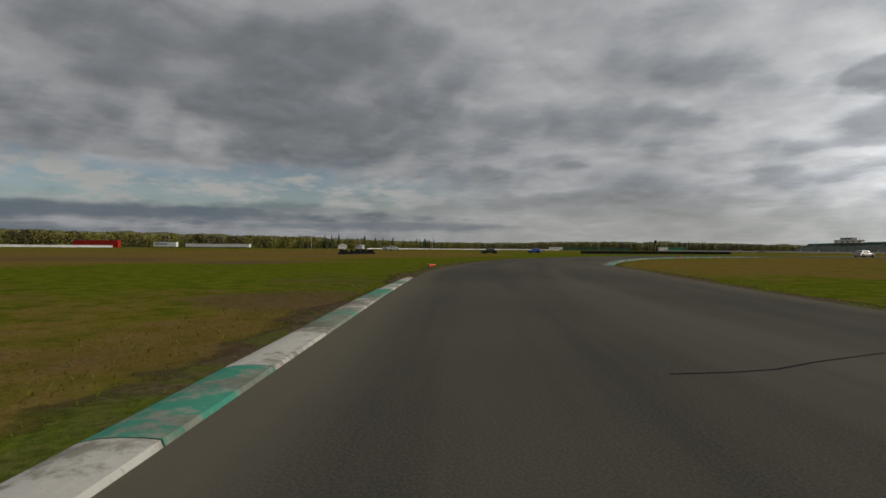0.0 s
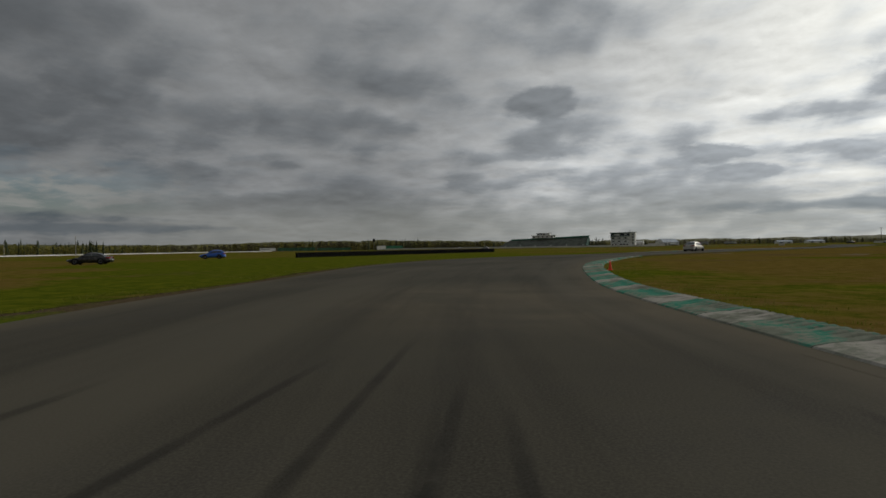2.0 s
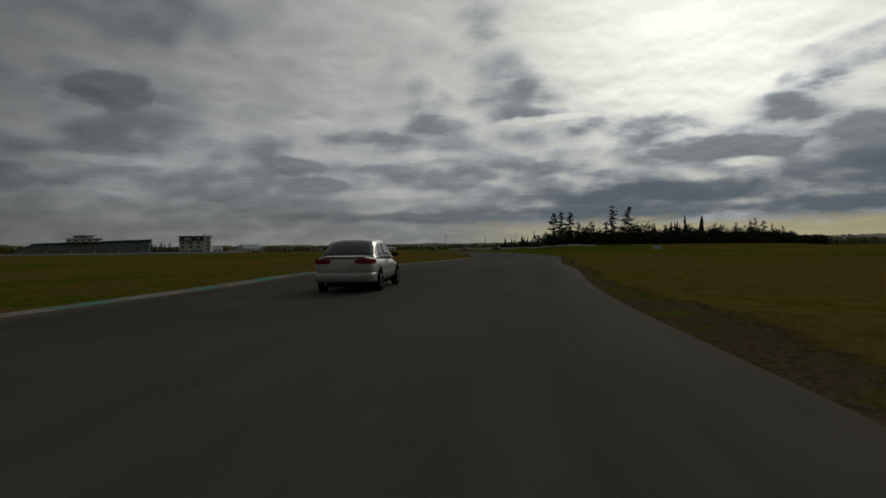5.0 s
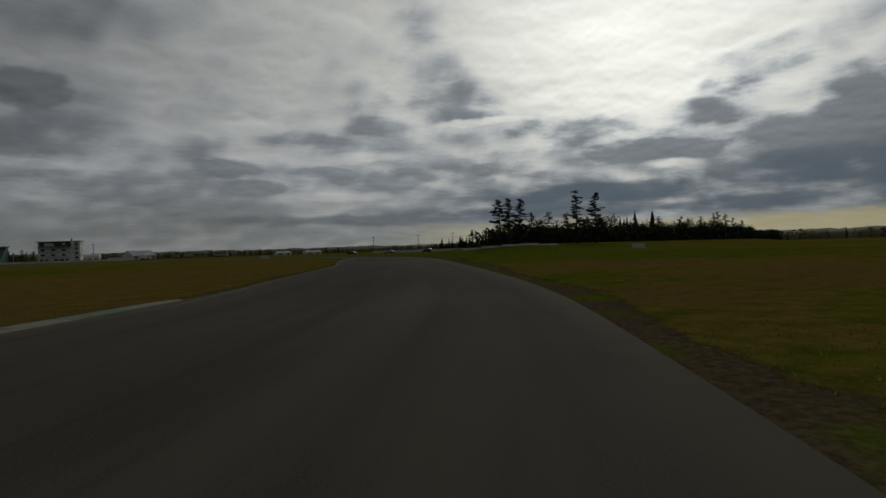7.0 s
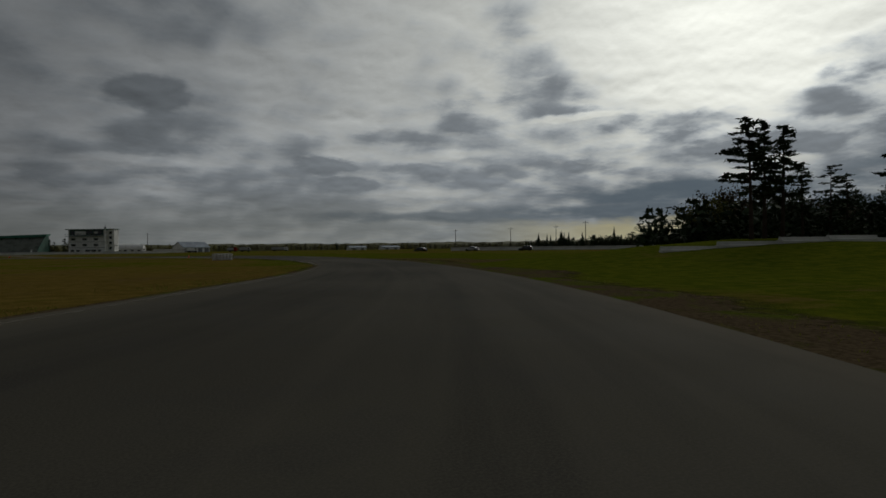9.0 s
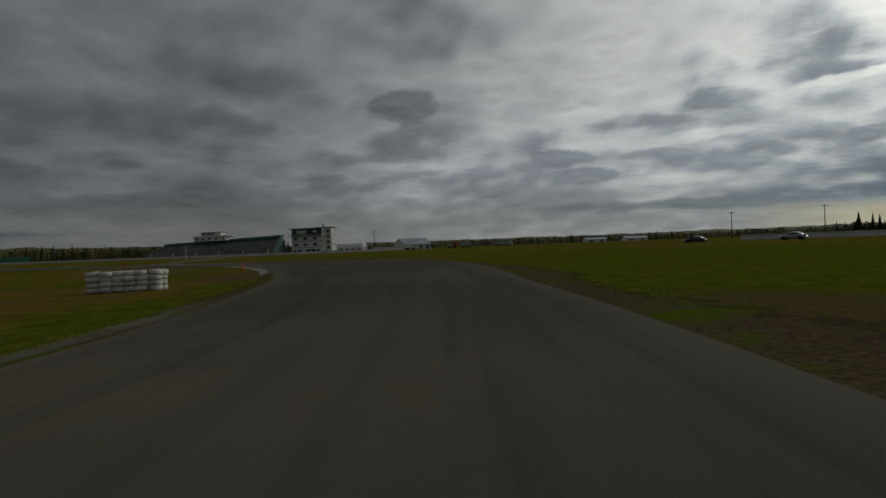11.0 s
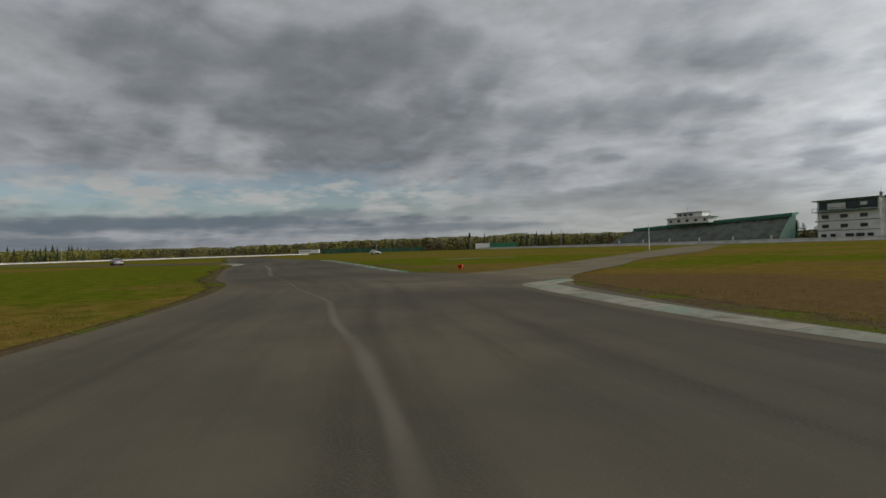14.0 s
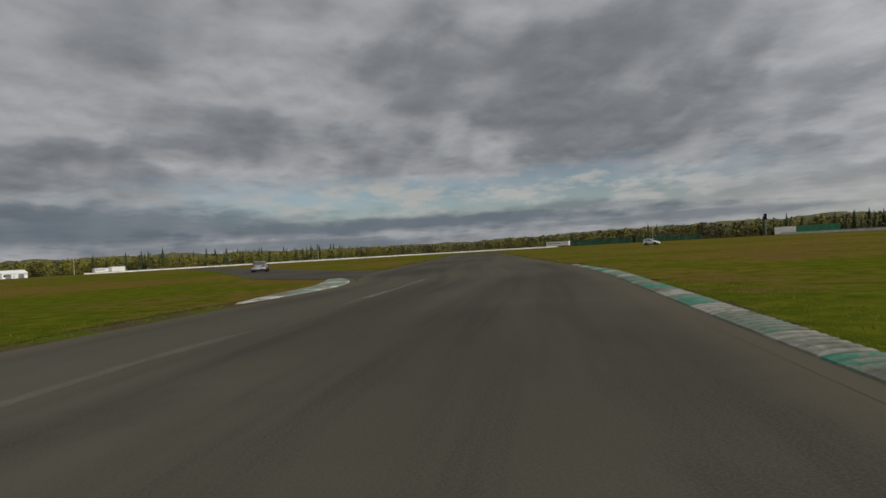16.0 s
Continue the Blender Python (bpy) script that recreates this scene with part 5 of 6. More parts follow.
def arched_hut(a, b, wide, high):
    """A long white hut under a round sheet roof; its gable with two windows stands at b."""
    h = thing("arched_hut", "long low white hut with a rounded roof and gable windows", "shed")
    m, n = local_frame(a, b)
    arc = [(wide / 2 - wide / 2 * math.cos(math.pi * k / 12), high * 0.45 + high * 0.55 * math.sin(math.pi * k / 12)) for k in range(13)]
    part("roof", loft([[(x, y, z) for y, z in arc] + [(x, wide, high * 0.45 - 0.1), (x, 0, high * 0.45 - 0.1)] for x in (0, n)]), TRAILER_WHITE, h)
    part("wall", box(0.15, n - 0.1, 0.12, wide - 0.12, 0, high * 0.45 - 0.1), WALL_WHITE, h)
    part("gable_wall", loft([[(x, y, z) for y, z in arc] + [(x, wide, 0), (x, 0, 0)] for x in (n + 0.004, n + 0.2)]), WALL_WHITE, h)
    for y in (1.0, 2.6):
        w = part("window", box(n + 0.21, n + 0.26, y, y + 1.0, 1.3, 2.3), SHADE_GREY, h)
        part("pane", box(n + 0.261, n + 0.28, y + 0.12, y + 0.88, 1.42, 2.18), WINDOW, w)
    for k in range(5):
        x = n * (k + 0.3) / 5
        w = part("window", box(x, x + 1.5, 0.05, 0.115, 0.7, 1.6), SHADE_GREY, h)
        part("pane", box(x + 0.1, x + 1.4, 0.02, 0.049, 0.8, 1.5), WINDOW, w)
    h.matrix_world = m
    return h


def pole(name, x, y, high, label, mat, r=0.09, arm=False, sign=None):
    p = thing(name, label, "pole")
    part("shaft", tube(r, r * 0.75, -0.05, high, 10), mat, p)
    if arm:
        part("cross_arm", box(-1.1, 1.1, -0.06, 0.06, high - 0.6, high - 0.45), mat, p)
        for x2 in (-0.95, 0.0, 0.95):
            part("insulator", tube(0.05, 0.04, high - 0.45, high - 0.25, 8, m=Matrix.Translation((x2, 0, 0))), SHADE_GREY, p)
    if sign:
        w, h, mt = sign
        part("panel", box(-w / 2, w / 2, -0.15, 0.15, high - h, high), mt, p)
    p.matrix_world = pose(x, y, 0, 0, 0, -30)
    return p


def trailer(name, a, b, high, label, mat, deep=2.5, wheels=True, strip=None):
    """A box trailer or container, its long side from a to b."""
    t = thing(name, label, "trailer")
    m, n = local_frame(a, b)
    base = 0.75 if wheels else 0.08
    part("box_body", box(0, n, 0, deep, base, high, 0.06), mat, t)
    part("roof_rail", box(0.05, n - 0.05, -0.03, 0.04, high - 0.16, high - 0.04), SHADE_GREY, t)
    if strip:
        part("stripe", box(n * 0.06, n * 0.62, -0.012, 0.0, high * 0.55, high * 0.72), strip, t)
    if wheels:
        for x in (n * 0.68, n * 0.78):
            part("wheel", tube(0.42, 0.42, -0.14, 0.14, 16, m=pose(x, 0.2, 0.42, 90, 0, 0)), TYRE, t)
        part("stand_leg", box(n * 0.12, n * 0.12 + 0.12, 0.2, 0.32, -0.02, base), SHADE_GREY, t)
    else:
        for k in range(int(n / 0.9)):
            part("rib", box(k * 0.9 + 0.3, k * 0.9 + 0.42, -0.03, 0.0, base + 0.2, high - 0.2), mat, t)
    t.matrix_world = m
    return t


def screen_fence(a, b, high, label):
    """A run of green screen cloth on posts."""
    f = thing("screen_fence", label, "fence")
    m, n = local_frame(a, b)
    k = max(2, int(n / 4))
    for i in range(k + 1):
        part("post", tube(0.06, 0.06, -0.05, high + 0.15, 8, m=Matrix.Translation((n * i / k, 0, 0))), SHADE_GREY, f)
    for i in range(k):
        part("cloth", box(n * i / k + 0.07, n * (i + 1) / k - 0.07, -0.02, 0.02, 0.15, high), MESH_GREEN, f)
    f.matrix_world = m
    return f

# ---- trees ----


def far_wood(name, label, mat, spots, shape, seed):
    """Many far trees in one mesh: cones of ragged tiers, or clumps of leaves."""
    rng = random.Random(seed)
    verts, faces = [], []
    for x, y, h in spots:
        if shape == "conifer":
            r, tiers = h * rng.uniform(0.14, 0.22), 5
            for t in range(tiers):
                z0, z1 = h * (0.02 + 0.17 * t), h * (0.36 + 0.165 * t)
                rr = r * (1 - t / (tiers + 0.6))
                top = len(verts)
                verts.append((x + rng.uniform(-0.1, 0.1), y, min(z1, h)))
                k = 6
                for j in range(k):
                    a = 2 * math.pi * (j + rng.random() * 0.7) / k
                    q = rr * rng.uniform(0.6, 1.15)
                    verts.append((x + q * math.cos(a), y + q * math.sin(a), z0 + rng.uniform(-0.05, 0.05) * h))
                faces += [(top, top + 1 + j, top + 1 + (j + 1) % k) for j in range(k)]
        else:
            n = 62
            for j in range(n):
                u = rng.random()
                z = h * (0.04 + 0.92 * u)
                spread = h * 0.30 * math.sin(math.pi * min(0.97, 0.16 + 0.80 * (z / h))) * rng.uniform(0.5, 1.15)
                a = rng.random() * 6.283
                c = Vector((x + spread * math.cos(a), y + spread * math.sin(a), z))
                s = h * rng.uniform(0.04, 0.09)
                d1 = Vector((rng.uniform(-1, 1), rng.uniform(-1, 1), rng.uniform(-0.6, 0.6))).normalized() * s
                d2 = Vector((rng.uniform(-1, 1), rng.uniform(-1, 1), rng.uniform(-0.2, 1))).normalized() * s
                i = len(verts)
                verts += [tuple(c - d1), tuple(c + d2), tuple(c + d1 * 0.9), tuple(c - d2 * 0.8)]
                faces.append((i, i + 1, i + 2, i + 3))
    return tagged(data_part(name, verts, faces, mat), label, "woods", kind="stuff")


def wood_heights(az):
    """How high the far woods stand, by compass bearing."""
    return float(np.interp(az, (-180, -120, -85, -70, -55, -45, -32, -22, -8, 30, 45, 80, 180), (9, 13, 13.5, 10, 9, 11, 12, 10.5, 6.5, 5.5, 6.5, 9, 9)))


def make_woods():
    rng = random.Random(11)
    cx, cy = -10.0, 260.0
    con, dec, bare = [], [], []

    def reach(az):
        return float(np.interp(az, (-125, -60, -40, -20, 30, 80), (1.0, 1.0, 1.15, 1.2, 1.35, 1.1)))
    for k in range(6500):
        az = rng.uniform(-180, 180) if k % 3 == 0 else rng.uniform(-130, 70)
        far = reach(az)
        deep = rng.random() ** 1.5
        d = far * (430 + deep * 90)
        x, y = cx + d * math.sin(radians(az)), cy + d * math.cos(radians(az))
        h = wood_heights(az) * (rng.uniform(0.62, 0.95) if az < -15 else rng.uniform(0.5, 1.0)) * far
        clump = noise.noise(Vector((az * 0.13, 0.0, 0.3)))
        pick = rng.random() + clump * 0.9
        if pick > (1.1 if az < -45 else 0.95):
            con.append((x, y, h * (rng.uniform(0.9, 1.4) if -83 < az < -66 else rng.uniform(0.8, 1.15))))
        elif pick > (0.38 if az < -55 else 0.6):
            dec.append((x, y, h * 0.88))
        else:
            bare.append((x, y, h * 0.85))
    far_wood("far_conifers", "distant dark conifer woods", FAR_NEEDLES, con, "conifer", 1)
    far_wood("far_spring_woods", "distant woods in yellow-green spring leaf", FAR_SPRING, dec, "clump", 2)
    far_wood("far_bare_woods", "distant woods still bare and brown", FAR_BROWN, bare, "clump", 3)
    # closed canopy behind the first trees, and a farther ridge: broad uneven masses
    for name, label, near, tall, gain in (("far_canopy", "distant closed mass of woods along the horizon", 1.0, 0.0, 0.88), ("far_ridge", "low dark wooded ridge beyond the field", 1.75, 11.5, 1.0)):
        verts, faces = [], []
        steps = 720
        for i in range(steps):
            az = -180 + 360 * i / steps
            far = reach(az) * near
            lump = 1 + 0.16 * noise.noise(Vector((az * 0.35, 2.0, near))) + 0.12 * noise.noise(Vector((az * 1.7, 5.0, near))) + 0.10 * noise.noise(Vector((az * 4.1, 3.0, near)))
            h = max(wood_heights(az) * reach(az), tall * float(np.interp(az, (-40, -15, 100, 125), (0, 1, 1, 0)))) * lump * gain
            for d, f in ((452, 0.0), (456, 0.55), (466, 0.86), (482, 1.0), (560, 0.9)):
                q = far * d + 5 * noise.noise(Vector((az * 0.9, d * 0.1, 1.0)))
                verts.append((cx + q * math.sin(radians(az)), cy + q * math.cos(radians(az)), h * f - 0.4))
        for i in range(steps):
            j = (i + 1) % steps
            faces += [(5 * i + k, 5 * j + k, 5 * j + k + 1, 5 * i + k + 1) for k in range(4)]
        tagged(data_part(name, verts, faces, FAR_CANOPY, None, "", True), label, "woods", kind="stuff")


def limb(a, b, r0, r1, verts, faces, sides=6):
    a, b = Vector(a), Vector(b)
    q = (b - a).to_track_quat("Z", "Y")
    i = len(verts)
    for p, r in ((a, r0), (b, r1)):
        for k in range(sides):
            t = 2 * math.pi * k / sides
            verts.append(tuple(p + q @ Vector((r * math.cos(t), r * math.sin(t), 0))))
    faces += [(i + k, i + (k + 1) % sides, i + sides + (k + 1) % sides, i + sides + k) for k in range(sides)]


def pine(x, y, h, seed, thin=1.0, low=0.2, spread=0.22):
    """A conifer with a tapered trunk, drooping uneven boughs and needle sprays."""
    rng = random.Random(seed)
    tree = thing("conifer_tree", "tall dark conifer with uneven boughs", "tree", "conifers by the track")
    tv, tf, lv, lf = [], [], [], []
    lean = Vector((rng.uniform(-0.02, 0.02), rng.uniform(-0.02, 0.02), 1))
    for k in range(6):
        limb(lean * h * k / 6, lean * h * (k + 1) / 6, 0.020 * h * (1 - k / 6.3), 0.020 * h * (1 - (k + 1) / 6.3), tv, tf, 8)
    count = int(64 * thin)
    for k in range(count):
        f = low + (1 - low) * (k + rng.random()) / count
        if rng.random() < 0.12:
            continue
        a = rng.random() * 6.283
        reach = h * spread * (1.06 - f) ** 0.6 * rng.uniform(0.35, 1.35) + 0.15
        base = lean * h * f
        tip = base + Vector((math.cos(a) * reach, math.sin(a) * reach, reach * rng.uniform(-0.18, 0.28)))
        limb(base, tip, 0.004 * h, 0.001 * h, tv, tf, 4)
        sprays = max(4, int(reach * 7))
        for j in range(sprays):
            p = base.lerp(tip, 0.25 + 0.75 * (j + rng.random()) / sprays)
            for e in range(4):
                s = 0.017 * h * rng.uniform(0.6, 1.5) + 0.09
                d1 = Vector((rng.uniform(-1, 1), rng.uniform(-1, 1), rng.uniform(-0.5, 0.4))).normalized() * s
                d2 = Vector((rng.uniform(-1, 1), rng.uniform(-1, 1), rng.uniform(-0.3, 0.5))).normalized() * s * 0.45
                c = p + Vector((rng.uniform(-1, 1), rng.uniform(-1, 1), rng.uniform(-0.3, 0.3))) * s * 0.9
                i = len(lv)
                lv.extend([tuple(c - d1), tuple(c + d2), tuple(c + d1), tuple(c - d2)])
                lf.append((i, i + 1, i + 2, i + 3))
    data_part("trunk", tv, tf, BARK, tree)
    data_part("crown", lv, lf, NEEDLES, tree)
    tree.matrix_world = pose(x, y, rise(x, y) - 0.08)
    return tree


def broadleaf(x, y, h, seed, mat, leaves=700, label="roadside tree in early spring leaf", wide=0.34):
    """A forked tree with limbs, twigs and a crown of small leaf clumps."""
    rng = random.Random(seed)
    tree = thing("broadleaf_tree", label, "tree", "trees by the track")
    tv, tf, lv, lf = [], [], [], []
    limb((0, 0, 0), (0, 0, h * 0.3), 0.022 * h, 0.017 * h, tv, tf, 8)
    ends = []
    for k in range(9):
        a = k * 2.4 + rng.uniform(-0.4, 0.4)
        z0 = h * rng.uniform(0.12, 0.35)
        r = h * wide * rng.uniform(0.55, 1.0)
        e = Vector((math.cos(a) * r, math.sin(a) * r, h * rng.uniform(0.45, 0.88)))
        b = Vector((0, 0, z0))
        m = b.lerp(e, 0.5) + Vector((0, 0, h * 0.04))
        limb(b, m, 0.010 * h, 0.007 * h, tv, tf, 5)
        limb(m, e, 0.007 * h, 0.002 * h, tv, tf, 5)
        ends += [m, e]
        for j in range(4):
            q = m.lerp(e, rng.random())
            w = q + Vector((rng.uniform(-1, 1), rng.uniform(-1, 1), rng.uniform(0, 1))) * h * 0.12
            limb(q, w, 0.003 * h, 0.001 * h, tv, tf, 4)
            ends.append(w)
    for j in range(leaves):
        c = rng.choice(ends) + Vector((rng.gauss(0, 1), rng.gauss(0, 1), rng.gauss(0, 0.8))) * h * 0.07
        c.z = max(c.z, h * 0.08)
        s = h * rng.uniform(0.012, 0.03)
        d1 = Vector((rng.uniform(-1, 1), rng.uniform(-1, 1), rng.uniform(-1, 1))).normalized() * s
        d2 = Vector((rng.uniform(-1, 1), rng.uniform(-1, 1), rng.uniform(-1, 1))).normalized() * s
        i = len(lv)
        lv.extend([tuple(c - d1), tuple(c + d2), tuple(c + d1), tuple(c - d2)])
        lf.append((i, i + 1, i + 2, i + 3))
    data_part("trunk", tv, tf, BARK, tree)
    data_part("crown", lv, lf, mat, tree)
    tree.matrix_world = pose(x, y, rise(x, y) - 0.08)
    return tree


def make_copse():
    """The group of trees beyond the straight."""
    for i, (x, y, h, thin, low, sp) in enumerate([
            (79.1, 272.1, 10.4, 0.8, 0.45, 0.3),
            (83.0, 274.0, 10.9, 0.9, 0.35, 0.2),
            (86.9, 275.3, 11.2, 1, 0.3, 0.2),
            (91.4, 276.6, 8.1, 0.8, 0.3, 0.2),
            (103.5, 274.9, 13.5, 1.1, 0.12, 0.2),
            (113.0, 278.0, 13.6, 1.1, 0.12, 0.24),
            (97.3, 277.9, 8.4, 1, 0.1, 0.26),
            (108.3, 283.1, 8.9, 1, 0.1, 0.24),
            (146.0, 293.5, 8.4, 1, 0.05, 0.24),
            (172.0, 305.0, 9.5, 1, 0.05, 0.24),
            (219.0, 330.0, 11.5, 1, 0.05, 0.22),
            (245.0, 338.0, 12.0, 1, 0.05, 0.22),
            (268.0, 347.0, 14.0, 1, 0.05, 0.2),
            (279.0, 351.0, 15.2, 1, 0.05, 0.2),
            (291.0, 355.0, 14.5, 1, 0.05, 0.2),
            (310.0, 362.0, 13.0, 1, 0.05, 0.2),
            (330.0, 369.0, 12.0, 1, 0.05, 0.22)]):
        pine(x, y, h - 1.2, 40 + i, thin, low, sp)
    rng = random.Random(33)
    for i in range(60):
        f = i / 45
        x, y = 85 + 258 * f + rng.uniform(-2, 2), 279 + 92 * f + rng.uniform(0, 5)
        h = rng.uniform(4.2, 7.4) * float(np.interp(f, (0, 0.12, 0.25, 0.6, 1.0, 1.35), (0.8, 1.0, 1.25, 1.4, 1.3, 1.1)))
        m = TWIGS if i in (1, 5, 6, 11) else SPRING if i in (0,) else NEEDLES
        broadleaf(x, y, h, 90 + i, m, 1000, "dense dark tree at the edge of the copse" if m is NEEDLES else "tree in thin early spring leaf", 0.42)
    rng = random.Random(21)
    spots = []
    for k in range(2600):
        f = rng.random() * 1.35
        x, y = 83 + 264 * f + rng.uniform(-2, 2), 277 + 94 * f + rng.uniform(0, 10)
        spots.append((x, y, rng.choice((1.6, 2.4, 3.2, 4.4)) * rng.uniform(0.8, 1.2) * (1 + 0.4 * f) + rise(x, y)))
    far_wood("copse_undergrowth", "dense dark undergrowth below the copse", NEEDLES, spots, "clump", 6)


def make_tufts():
    """Blades of rough grass along the edges of the track."""
    rng = random.Random(3)
    line = spline(TRACK, 0.8)
    verts, faces = [], []
    for i, q in enumerate(line[40:640]):
        for a, b in ((0, 2), (2, 0)):
            e, o = Vector((q[a], q[a + 1])), Vector((q[b], q[b + 1]))
            out = (e - o).normalized()
            for k in range(70):
                w = 0.5 + 2.2 * rng.random() ** 1.4
                p = e + out * w + Vector((rng.uniform(-0.5, 0.5), rng.uniform(-0.5, 0.5)))
                if noise.noise(Vector((p.x * 0.25, p.y * 0.25, 0))) < -0.12:
                    continue
                if on_asphalt(p):
                    continue
                h = rng.uniform(-0.015, 0.03)
                t = rng.random() * 6.283
                dx, dy = math.cos(t) * 0.014, math.sin(t) * 0.014
                j = len(verts)
                verts.extend([(p.x - dx, p.y - dy, -0.04), (p.x + dx, p.y + dy, -0.04), (p.x + rng.uniform(-0.04, 0.04), p.y + rng.uniform(-0.04, 0.04), h)])
                faces.append((j, j + 1, j + 2))
    ob = data_part("grass_tufts", verts, faces, BLADE)
    tagged(ob, "tufts of rough grass along the track edge", "grass", kind="stuff")


def on_asphalt(p):
    """Whether a point lies on the pit lane or the branch road."""
    for road in (PIT_ROAD, SIDE_ROAD):
        for q, r in zip(road, road[1:]):
            a, b, c, d = Vector(q[:2]), Vector(q[2:]), Vector(r[2:]), Vector(r[:2])
            s = [(v - u).cross(p - u) for u, v in ((a, b), (b, c), (c, d), (d, a))]
            if all(k > 0 for k in s) or all(k < 0 for k in s):
                return True
    return False


# ---- the place, from the large things to the small ----
LODGE = [(-349.0, 268.3), (-358.0, 276.1), (-374.5, 302.2), (-380.1, 308.6), (-377.3, 309.8), (-384.4, 315.1)]
make_woods()
control_tower()
grandstand()
arched_hut((-4.5, 569.5), (11.0, 566.0), 4.6, 4.3)
shed("white_shed", (-5.5, 583), (9.0, 594), 8, 3.2, 4.9, TRAILER_WHITE, "low white shed with pale roof beside the tower", 3)
shed("grey_shed", (29.5, 584), (43.0, 592.5), 11, 2.8, 5.7, ROOF_GREY, "long white shed with grey metal roof", 4)
wall_blocks("yard_wall", [(15.5, 572), (30, 581)], 1.9, "low pale wall between the hut and the shed", 5.0)
shed("far_shed", (144, 674), (158, 677), 6, 1.9, 2.9, ROOF_GREY, "small pale shed far across the field", 2)
shed("far_shed", (172, 680), (188, 684), 6, 1.9, 2.9, ROOF_GREY, "small pale shed with grey roof far away", 2)
wall_blocks("pit_wall", [(24, 532), (0, 529), (-30, 533), (-90, 562), (-170, 610), (-262, 668)], 1.05, "long white concrete pit wall before the grandstand")
wall_blocks("boundary_wall", [(-346, 573), (-366, 480), (-372, 376), (-362, 300)], 0.7, "long white concrete boundary wall along the woods", 8.0)
wall_blocks("boundary_wall", [(-352, 108), (-372, 20), (-380, -80)], 1.2, "white concrete wall at the edge of the field", 8.0)
wall_blocks("straight_wall", [(68.5, 270.5), (76, 267.5), (89, 266.0)], 0.40, "low white concrete wall below the copse", 4.0)
wall_blocks("straight_wall", [(122, 428), (138, 414), (156, 400), (178, 383)], 1.2, "low white concrete wall beyond the straight", 6.0)
trailer("race_trailer", (-359, 572), (-347, 582), 3.6, "white race trailer parked by the boundary wall", TRAILER_WHITE, strip=SHADE_GREY)
trailer("white_container", (-270, 672), (-262, 679), 4.4, "white steel container beside a green one", TRAILER_WHITE, wheels=False)
trailer("green_container", (-261.6, 679.3), (-246, 692), 4.4, "green steel container behind the pit wall", BOARD_GREEN, wheels=False)
screen_fence((-346, 584), (-316, 608), 3.6, "green screen cloth fence on steel posts")
screen_fence((-314, 610), (-286, 634), 3.0, "faded green screen cloth fence")
trailer("white_bus", (-337, 124), (-327, 132.5), 3.4, "white bus parked at the edge of the field", TRAILER_WHITE, strip=WINDOW)
trailer("row_of_trailers", (-323, 136), (-295, 159.5), 2.6, "long white trailer parked beside the bus", TRAILER_WHITE)
trailer("red_cabin", (-373, 94), (-353, 111), 4.2, "long red cabin at the edge of the woods", RED, wheels=False)
shed("white_lodge", LODGE[0], LODGE[1], 6, 2.6, 4.0, TRAILER_WHITE, "white building by the boundary wall", 2)
trailer("race_trailer", LODGE[2], LODGE[3], 3.0, "white trailer parked along the boundary wall", TRAILER_WHITE, strip=SHADE_GREY)
trailer("race_trailer", LODGE[4], LODGE[5], 3.4, "long white trailer parked along the boundary wall", TRAILER_WHITE)
pole("marker_pole", -17.4, 445.4, 3.9, "slim white marker pole on the grass", TRAILER_WHITE, 0.075)
pole("light_pole", -140, 597, 9.0, "pale pole behind the pit wall", WOOD, 0.14)
pole("utility_pole", 8.4, 628, 11.8, "dark wooden utility pole behind the sheds", DARK_WOOD, 0.2, True)
pole("score_board", -273, 669, 12.6, "black board on a tall pole", SHADE_GREY, 0.18, False, (3.8, 3.6, BLACK))
for x, y, h in ((-300, 118, 8.5), (-262, 178, 8.5), (-225, 235, 8.0), (-345, 300, 8.5), (-350, 420, 8.5)):
    pole("fence_pole", x, y, h, "pale wooden pole at the edge of the field", WOOD, 0.13)
for x, y in ((174.2, 419.3), (164, 518), (180, 487), (187, 458)):
    pole("utility_pole", x, y, 10.5, "dark wooden utility pole beyond the straight", DARK_WOOD, 0.16, True)
make_copse()
for i, (x, y, h) in enumerate(((-33.5, 590, 7.5), (-31, 587, 6.2), (-27.5, 592, 8.0), (-25, 588, 6.6), (-21.5, 590, 7.2))):
    pine(x, y, h, 140 + i, 0.9, 0.05, 0.26)
rng = random.Random(77)
THICKET = []
for k in range(620):
    f = rng.random()
    THICKET.append((236 + 112 * f + rng.uniform(-4, 4), 560 - 118 * f + rng.uniform(-6, 6), rng.choice((3, 4, 5.5, 7)) * rng.uniform(0.8, 1.15) * (0.7 + 1.4 * f)))
far_wood("thicket_conifers", "dark pointed conifers above the thicket", NEEDLES, [(x, y, h * 1.7) for x, y, h in THICKET[::9]], "conifer", 12)
far_wood("field_thicket", "dark thicket of trees beyond the straight", NEEDLES, THICKET, "clump", 9)

tyre_wall("long_tyre_wall", [(-78.0, 140.8), (-72, 156), (-64, 175), (-54.9, 192.7)], 4, "long low wall of stacked black tyres")
tyre_wall("tyre_pile", [(-79.3, 59.7), (-82, 64.5), (-85, 69.5), (-88, 74.5)], 4, "rough pile of old black tyres on the infield", 0.56, False)
tyre_stacks()

